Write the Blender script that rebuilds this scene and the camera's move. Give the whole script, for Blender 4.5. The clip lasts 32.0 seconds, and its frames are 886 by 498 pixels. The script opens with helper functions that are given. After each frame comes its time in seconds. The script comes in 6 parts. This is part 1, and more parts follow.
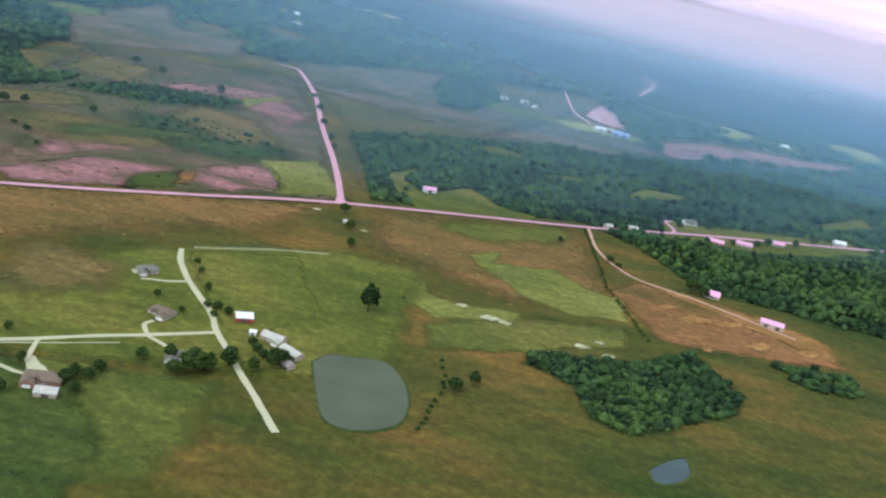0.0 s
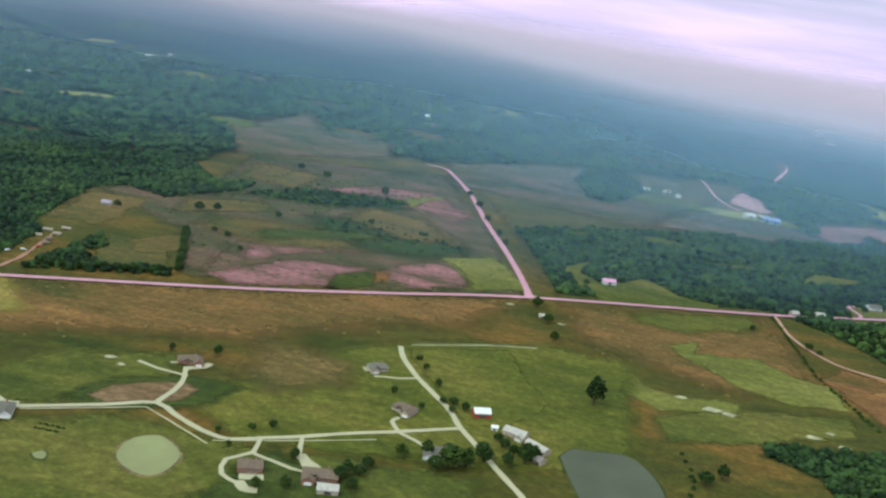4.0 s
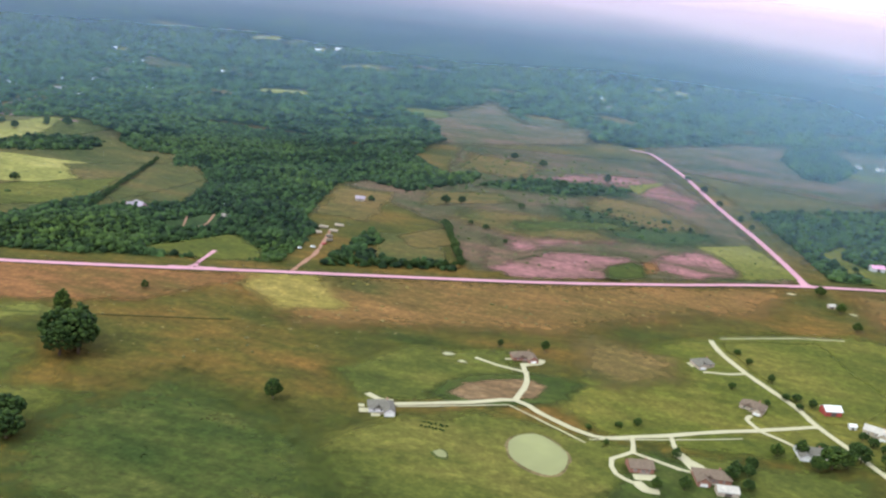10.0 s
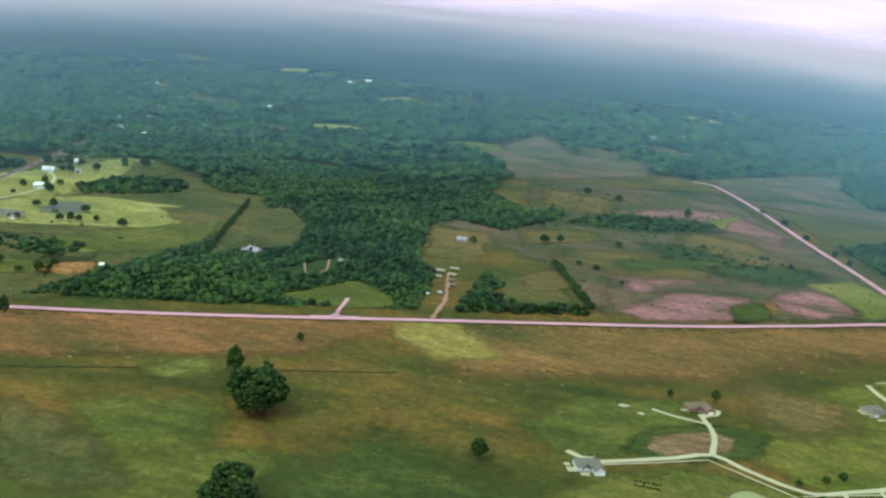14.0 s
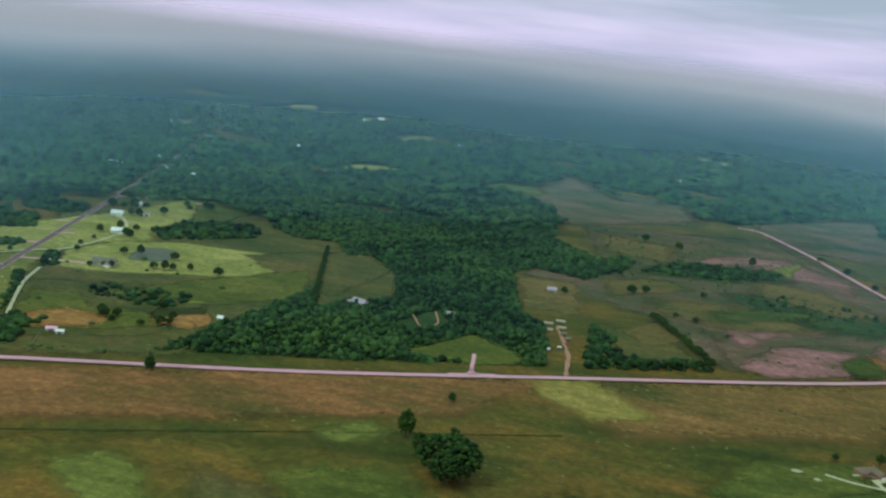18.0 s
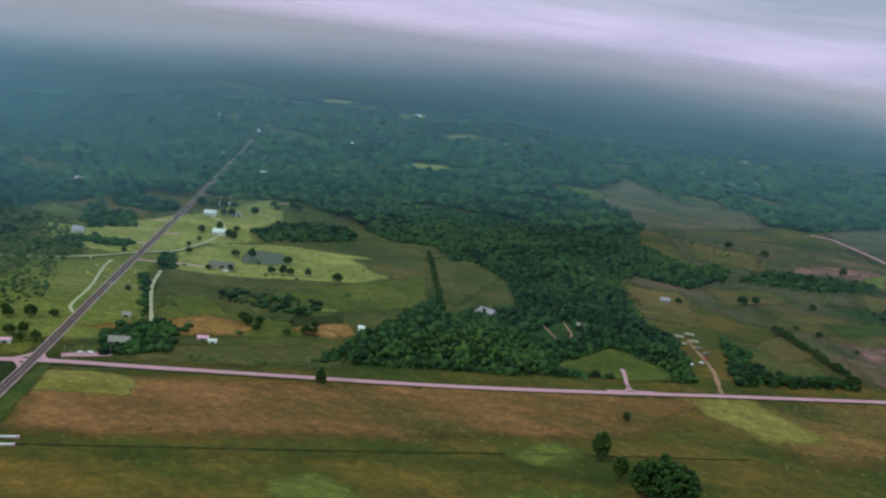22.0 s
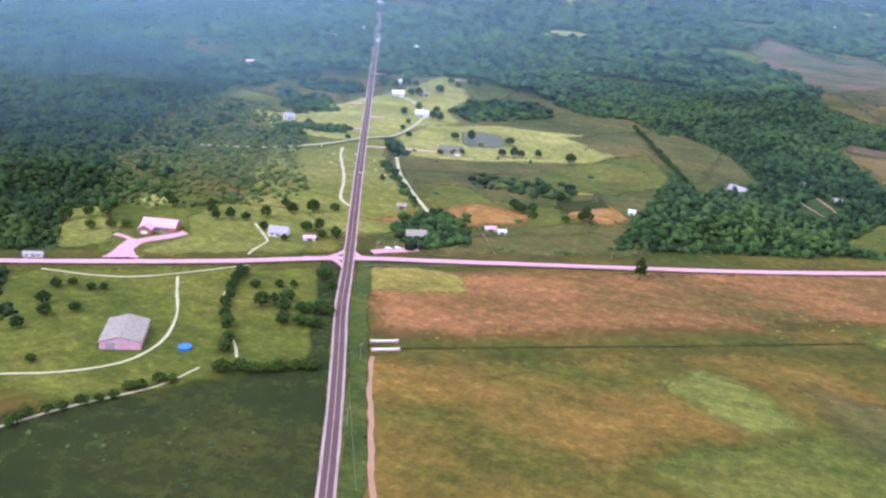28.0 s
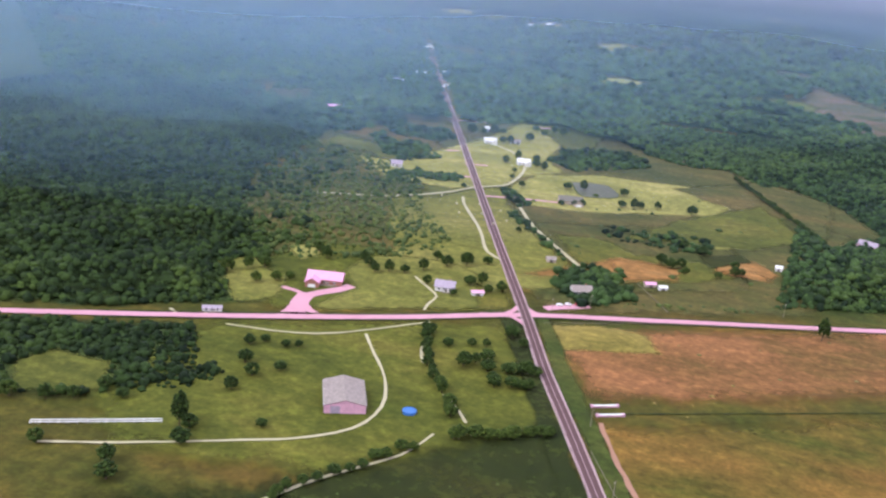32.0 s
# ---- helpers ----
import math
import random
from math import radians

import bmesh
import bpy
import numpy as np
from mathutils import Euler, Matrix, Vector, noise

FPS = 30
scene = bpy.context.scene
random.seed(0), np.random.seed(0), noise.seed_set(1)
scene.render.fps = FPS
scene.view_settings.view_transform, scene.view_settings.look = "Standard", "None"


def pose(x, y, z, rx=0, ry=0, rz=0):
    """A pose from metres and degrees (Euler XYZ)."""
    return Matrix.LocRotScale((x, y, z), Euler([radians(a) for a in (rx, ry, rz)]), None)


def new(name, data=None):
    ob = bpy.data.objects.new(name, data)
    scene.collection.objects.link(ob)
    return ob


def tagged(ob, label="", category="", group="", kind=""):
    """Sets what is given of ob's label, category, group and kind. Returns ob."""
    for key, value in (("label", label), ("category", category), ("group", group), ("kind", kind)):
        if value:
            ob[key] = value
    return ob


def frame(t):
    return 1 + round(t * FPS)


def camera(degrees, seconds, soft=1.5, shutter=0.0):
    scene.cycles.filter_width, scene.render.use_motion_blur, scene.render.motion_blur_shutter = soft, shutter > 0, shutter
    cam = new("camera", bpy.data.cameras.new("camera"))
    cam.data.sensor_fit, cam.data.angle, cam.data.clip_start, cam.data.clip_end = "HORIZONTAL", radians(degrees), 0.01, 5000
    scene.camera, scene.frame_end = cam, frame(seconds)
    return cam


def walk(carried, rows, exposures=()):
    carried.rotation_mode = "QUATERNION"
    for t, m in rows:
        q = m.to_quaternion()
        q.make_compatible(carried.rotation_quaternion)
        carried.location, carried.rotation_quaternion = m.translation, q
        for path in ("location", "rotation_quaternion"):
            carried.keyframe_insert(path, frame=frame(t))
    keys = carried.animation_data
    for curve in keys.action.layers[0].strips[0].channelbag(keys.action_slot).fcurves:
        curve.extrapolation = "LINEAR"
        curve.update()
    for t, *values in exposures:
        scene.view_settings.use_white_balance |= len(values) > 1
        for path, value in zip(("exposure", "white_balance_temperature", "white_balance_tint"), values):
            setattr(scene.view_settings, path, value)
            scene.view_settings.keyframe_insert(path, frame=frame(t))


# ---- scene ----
ROWS = [
    (0.0, pose(455.7, -9.0, 258.1, 71.82, -12.11, 4.11)),
    (0.5, pose(445.1, -11.2, 256.4, 72.15, -11.54, 4.23)),
    (1.0, pose(434.4, -13.5, 254.6, 72.60, -11.01, 4.29)),
    (1.5, pose(423.7, -15.7, 252.8, 73.13, -10.58, 4.44)),
    (2.0, pose(413.0, -18.0, 251.1, 73.70, -10.27, 4.72)),
    (2.5, pose(402.4, -20.2, 249.3, 74.39, -10.07, 5.44)),
    (3.0, pose(391.7, -22.4, 247.6, 75.05, -9.84, 6.64)),
    (3.5, pose(381.0, -24.6, 245.9, 75.72, -9.41, 7.90)),
    (4.0, pose(370.2, -26.7, 244.3, 76.57, -8.87, 9.55)),
    (4.5, pose(359.5, -28.8, 242.8, 77.10, -8.41, 10.80)),
    (6.5, pose(316.2, -37.1, 236.9, 76.03, -7.13, 14.63)),
    (7.0, pose(305.2, -39.1, 235.6, 75.04, -6.79, 15.11)),
    (7.5, pose(293.9, -41.0, 234.5, 74.35, -6.51, 15.41)),
    (8.0, pose(282.3, -42.9, 233.6, 74.03, -6.29, 15.84)),
    (8.5, pose(270.3, -44.8, 232.9, 74.05, -6.12, 16.19)),
    (9.0, pose(258.0, -46.7, 232.5, 74.22, -6.01, 16.55)),
    (9.5, pose(245.4, -48.7, 232.2, 74.48, -5.97, 16.69)),
    (10.0, pose(232.5, -50.8, 232.2, 74.68, -5.99, 16.57)),
    (10.5, pose(219.1, -53.2, 232.3, 74.84, -6.00, 16.55)),
    (11.0, pose(205.4, -55.7, 232.6, 75.02, -6.01, 16.50)),
    (11.5, pose(191.4, -58.4, 233.0, 75.24, -6.02, 16.43)),
    (12.0, pose(176.9, -61.3, 233.5, 75.43, -5.98, 16.49)),
    (12.5, pose(162.1, -64.4, 234.1, 75.54, -5.91, 16.38)),
    (13.0, pose(146.9, -67.6, 234.7, 75.67, -5.76, 16.35)),
    (13.5, pose(131.4, -70.8, 235.4, 75.92, -5.55, 16.30)),
    (14.0, pose(115.6, -74.0, 236.0, 76.23, -5.37, 16.13)),
    (14.5, pose(99.4, -77.2, 236.5, 76.55, -5.28, 15.99)),
    (16.5, pose(33.7, -89.5, 238.3, 77.55, -5.64, 15.14)),
    (17.0, pose(17.2, -92.4, 238.6, 77.81, -5.81, 14.96)),
    (17.5, pose(0.8, -95.0, 238.8, 78.08, -6.02, 14.76)),
    (18.0, pose(-15.7, -97.4, 238.9, 78.41, -6.20, 14.45)),
    (18.5, pose(-32.0, -99.5, 238.8, 78.82, -6.30, 14.30)),
    (19.0, pose(-48.3, -101.5, 238.6, 79.19, -6.38, 14.25)),
    (19.5, pose(-64.3, -103.2, 238.3, 79.29, -6.52, 14.21)),
    (20.0, pose(-80.2, -104.8, 237.9, 79.26, -6.71, 14.36)),
    (20.5, pose(-95.9, -106.2, 237.3, 79.08, -6.93, 14.40)),
    (21.0, pose(-111.4, -107.6, 236.7, 78.73, -7.12, 14.56)),
    (21.5, pose(-126.8, -108.8, 235.9, 78.41, -7.23, 14.47)),
    (22.0, pose(-142.1, -110.1, 235.2, 78.02, -7.19, 14.43)),
    (22.5, pose(-157.2, -111.3, 234.3, 77.57, -7.05, 14.46)),
    (23.0, pose(-172.4, -112.6, 233.4, 77.08, -6.92, 14.47)),
    (23.5, pose(-187.4, -114.0, 232.5, 76.47, -6.68, 14.74)),
    (24.0, pose(-202.4, -115.4, 231.6, 75.72, -6.36, 15.15)),
    (24.5, pose(-217.4, -116.9, 230.6, 74.89, -6.03, 15.37)),
    (25.0, pose(-232.4, -118.5, 229.6, 73.86, -5.66, 15.70)),
    (25.5, pose(-247.4, -120.3, 228.7, 72.88, -5.39, 15.85)),
    (27.5, pose(-307.4, -127.9, 224.8, 69.82, -4.71, 16.57)),
    (28.0, pose(-322.4, -129.8, 223.8, 69.63, -4.70, 16.78)),
    (28.5, pose(-337.5, -131.8, 222.9, 69.70, -4.82, 16.80)),
    (29.0, pose(-352.6, -133.8, 221.9, 69.94, -4.93, 16.85)),
    (29.5, pose(-367.8, -135.8, 221.0, 70.25, -5.07, 16.78)),
    (30.0, pose(-383.0, -137.7, 220.0, 70.72, -5.18, 16.74)),
    (30.5, pose(-398.1, -139.7, 219.1, 71.20, -5.31, 16.71)),
    (31.0, pose(-413.3, -141.6, 218.2, 71.57, -5.45, 16.59)),
    (31.5, pose(-428.5, -143.5, 217.4, 71.91, -5.52, 16.47)),
    (32.0, pose(-443.7, -145.4, 216.5, 72.14, -5.59, 16.41)),
]
cam = camera(50.56, 32.0, soft=2.4)
walk(cam, ROWS, exposures=[(0, 0.36, 5420, -13), (4.5, 0.14, 5700, -21), (7, 0.46, 5770, -17), (9, 0.72, 5800, -5), (11, 0.56, 5730, -17), (14, 0.32, 5600, -32), (17, -0.11, 5470, -40), (20, -0.46, 5390, -39), (22, -0.42, 5410, -33), (25.5, 0.44, 5560, -12), (28.5, 0.92, 5280, 4), (32, 0.64, 5800, 6)])

# ---------------------------------------------------------------- light
SUN_ELEV, SUN_TURN = radians(48), radians(215)
world = bpy.data.worlds.new("overcast_sky")
scene.world = world
world.use_nodes = True
wn, wl = world.node_tree.nodes, world.node_tree.links
wn.clear()
w_out = wn.new("ShaderNodeOutputWorld")
w_bg = wn.new("ShaderNodeBackground")
w_sky = wn.new("ShaderNodeTexSky")
w_sky.sky_type, w_sky.sun_disc = "NISHITA", False
w_sky.sun_elevation, w_sky.sun_rotation = SUN_ELEV, SUN_TURN
w_sky.air_density, w_sky.dust_density = 1.2, 3.0
w_co = wn.new("ShaderNodeTexCoord")
w_map = wn.new("ShaderNodeMapping")
w_map.inputs["Scale"].default_value = (2.2, 2.2, 22.0)
w_map.inputs["Rotation"].default_value = (radians(3), radians(-4), 0)
w_noise = wn.new("ShaderNodeTexNoise")
w_noise.inputs["Scale"].default_value, w_noise.inputs["Detail"].default_value = 1.3, 5.0
w_ramp = wn.new("ShaderNodeValToRGB")
w_ramp.color_ramp.elements[0].position, w_ramp.color_ramp.elements[0].color = 0.34, (6.6, 6.6, 7.3, 1)
w_ramp.color_ramp.elements[1].position, w_ramp.color_ramp.elements[1].color = 0.66, (11.2, 9.7, 10.9, 1)
w_mix = wn.new("ShaderNodeMix")
w_mix.data_type = "RGBA"
w_mix.inputs["Factor"].default_value = 0.86
wl.new(w_co.outputs["Generated"], w_map.inputs["Vector"])
wl.new(w_map.outputs["Vector"], w_noise.inputs["Vector"])
wl.new(w_noise.outputs["Fac"], w_ramp.inputs["Fac"])
wl.new(w_sky.outputs["Color"], w_mix.inputs[6])
wl.new(w_ramp.outputs["Color"], w_mix.inputs[7])
# an overcast sky is brightest overhead; a lilac band lies along the horizon
w_sep = wn.new("ShaderNodeSeparateXYZ")
wl.new(w_co.outputs["Generated"], w_sep.inputs[0])
w_grad = wn.new("ShaderNodeValToRGB")
for w_k, (w_p, w_c) in enumerate(((0.0, (1.34, 0.98, 1.36)), (0.03, (1.22, 0.89, 1.26)), (0.10, (1.02, 0.84, 1.04)), (0.5, (1.05, 1.05, 1.05)), (1.0, (1.45, 1.45, 1.42)))):
    w_e = w_grad.color_ramp.elements[w_k] if w_k < 2 else w_grad.color_ramp.elements.new(w_p)
    w_e.position, w_e.color = w_p, (*w_c, 1)
wl.new(w_sep.outputs["Z"], w_grad.inputs["Fac"])
w_mul = wn.new("ShaderNodeMix")
w_mul.data_type, w_mul.blend_type = "RGBA", "MULTIPLY"
w_mul.inputs["Factor"].default_value = 1.0
wl.new(w_mix.outputs[2], w_mul.inputs[6])
wl.new(w_grad.outputs["Color"], w_mul.inputs[7])
wl.new(w_mul.outputs[2], w_bg.inputs["Color"])
w_bg.inputs["Strength"].default_value = 0.1
wl.new(w_bg.outputs["Background"], w_out.inputs["Surface"])

sun_data = bpy.data.lights.new("sun", "SUN")
sun_data.energy, sun_data.angle, sun_data.color = 1.3, radians(12), (1.0, 0.95, 0.86)
sun = new("sun", sun_data)
sun.rotation_euler = (radians(42), 0, radians(-35))
scene.view_settings.exposure = 0.0


# ---------------------------------------------------------------- materials
def nodes_of(name, rough=0.9, metal=0.0):
    m = bpy.data.materials.new(name)
    m.use_nodes = True
    nt = m.node_tree
    b = nt.nodes["Principled BSDF"]
    b.inputs["Roughness"].default_value, b.inputs["Metallic"].default_value = rough, metal
    b.inputs["Specular IOR Level"].default_value = 0.2
    return m, nt, b


def noise_node(nt, vec, scale, detail=4.0, rough=0.55):
    n = nt.nodes.new("ShaderNodeTexNoise")
    n.inputs["Scale"].default_value, n.inputs["Detail"].default_value = scale, detail
    n.inputs["Roughness"].default_value = rough
    nt.links.new(vec, n.inputs["Vector"])
    return n.outputs["Fac"]


def ramp_node(nt, fac, stops):
    r = nt.nodes.new("ShaderNodeValToRGB")
    e = r.color_ramp.elements
    while len(e) < len(stops):
        e.new(0.5)
    for el, (p, c) in zip(e, stops):
        el.position, el.color = p, (*c, 1)
    nt.links.new(fac, r.inputs["Fac"])
    return r.outputs["Color"]


def mix_node(nt, fac, a, b, blend="MIX"):
    m = nt.nodes.new("ShaderNodeMix")
    m.data_type, m.blend_type = "RGBA", blend
    for sock, v in ((m.inputs["Factor"], fac), (m.inputs[6], a), (m.inputs[7], b)):
        if isinstance(v, (int, float)):
            sock.default_value = v
        elif isinstance(v, tuple):
            sock.default_value = (*v, 1)
        else:
            nt.links.new(v, sock)
    return m.outputs[2]


def place_node(nt):
    return nt.nodes.new("ShaderNodeNewGeometry").outputs["Position"]


def bump_node(nt, b, height, strength, distance):
    n = nt.nodes.new("ShaderNodeBump")
    n.inputs["Strength"].default_value, n.inputs["Distance"].default_value = strength, distance
    nt.links.new(height, n.inputs["Height"])
    nt.links.new(n.outputs["Normal"], b.inputs["Normal"])


def meadow(name, low, mid, high, patch=0.012, tuft=0.35, streak=True, soft=True):
    """Rough grass: broad patches, drifts and tufts between three colours."""
    m, nt, b = nodes_of(name, 0.95)
    p = place_node(nt)
    mp = nt.nodes.new("ShaderNodeMapping")
    mp.inputs["Rotation"].default_value = (0, 0, radians(-27))
    mp.inputs["Scale"].default_value = (0.45, 1.0, 1.0) if streak else (1, 1, 1)
    nt.links.new(p, mp.inputs["Vector"])
    v = mp.outputs["Vector"]
    broad = ramp_node(nt, noise_node(nt, v, patch, 6.0, 0.62), [(0.34, low), (0.5, mid), (0.66, high)])
    drift = noise_node(nt, v, patch * 5, 5.0, 0.65)
    shade = ramp_node(nt, drift, [(0.3, (0.62, 0.64, 0.6)), (0.7, (1.25, 1.22, 1.2))])
    c = mix_node(nt, 0.8, broad, shade, "MULTIPLY")
    fine = noise_node(nt, p, tuft, 3.0, 0.7)
    grain = ramp_node(nt, fine, [(0.3, (0.6, 0.63, 0.6)), (0.7, (1.3, 1.28, 1.25))])
    c = mix_node(nt, 0.6, c, grain, "MULTIPLY")
    tussock = noise_node(nt, p, tuft * 0.45, 2.5, 0.6)
    c = mix_node(nt, 0.6, c, ramp_node(nt, tussock, [(0.36, (0.66, 0.68, 0.66)), (0.52, (0.95, 0.96, 0.95)), (0.68, (1.5, 1.48, 1.45))]), "MULTIPLY")
    nt.links.new(c, b.inputs["Base Color"])
    bump_node(nt, b, fine, 0.35, 0.4)
    if soft:  # thins out into the grass around it
        at = nt.nodes.new("ShaderNodeAttribute")
        at.attribute_name = "cover"
        ad = nt.nodes.new("ShaderNodeMath")
        ad.operation = "MULTIPLY_ADD"
        ad.inputs[1].default_value = 0.9
        nt.links.new(noise_node(nt, p, 0.11, 5.0, 0.7), ad.inputs[0])
        nt.links.new(at.outputs["Fac"], ad.inputs[2])
        mr = nt.nodes.new("ShaderNodeMapRange")
        mr.inputs["From Min"].default_value, mr.inputs["From Max"].default_value = 0.64, 1.26
        mr.inputs["To Max"].default_value = 0.9
        mr.interpolation_type = "SMOOTHSTEP"
        nt.links.new(ad.outputs[0], mr.inputs["Value"])
        nt.links.new(mr.outputs["Result"], b.inputs["Alpha"])
    return m


def paved(name, base, worn, rough=0.85):
    m, nt, b = nodes_of(name, rough)
    p = place_node(nt)
    c = mix_node(nt, noise_node(nt, p, 0.06, 5.0), base, worn)
    g = noise_node(nt, p, 1.6, 4.0, 0.7)
    c = mix_node(nt, 0.5, c, ramp_node(nt, g, [(0.3, (0.72, 0.72, 0.72)), (0.7, (1.2, 1.2, 1.2))]), "MULTIPLY")
    nt.links.new(c, b.inputs["Base Color"])
    bump_node(nt, b, g, 0.3, 0.05)
    return m


def painted(name, base, rough=0.6, metal=0.0, spread=0.15):
    m, nt, b = nodes_of(name, rough, metal)
    tc = nt.nodes.new("ShaderNodeTexCoord").outputs["Object"]
    g = noise_node(nt, tc, 0.7, 5.0, 0.6)
    lo, hi = tuple(x * (1 - spread) for x in base), tuple(min(1, x * (1 + spread)) for x in base)
    c = ramp_node(nt, g, [(0.3, lo), (0.7, hi)])
    nt.links.new(c, b.inputs["Base Color"])
    return m


def leafy(name, dark, light, per_island=True):
    m, nt, b = nodes_of(name, 0.8)
    p = place_node(nt)
    geo = nt.nodes.new("ShaderNodeNewGeometry")
    oi = nt.nodes.new("ShaderNodeObjectInfo")
    r = geo.outputs["Random Per Island"] if per_island else oi.outputs["Random"]
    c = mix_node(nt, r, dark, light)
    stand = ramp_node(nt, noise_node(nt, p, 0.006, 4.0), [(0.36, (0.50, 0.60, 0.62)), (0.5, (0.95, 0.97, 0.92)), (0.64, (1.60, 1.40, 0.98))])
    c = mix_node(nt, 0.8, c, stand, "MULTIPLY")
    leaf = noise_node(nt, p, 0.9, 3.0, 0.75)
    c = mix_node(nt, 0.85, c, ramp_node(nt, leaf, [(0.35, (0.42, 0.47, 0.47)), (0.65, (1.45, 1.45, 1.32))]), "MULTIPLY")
    nt.links.new(c, b.inputs["Base Color"])
    bump_node(nt, b, leaf, 0.9, 0.8)
    return m


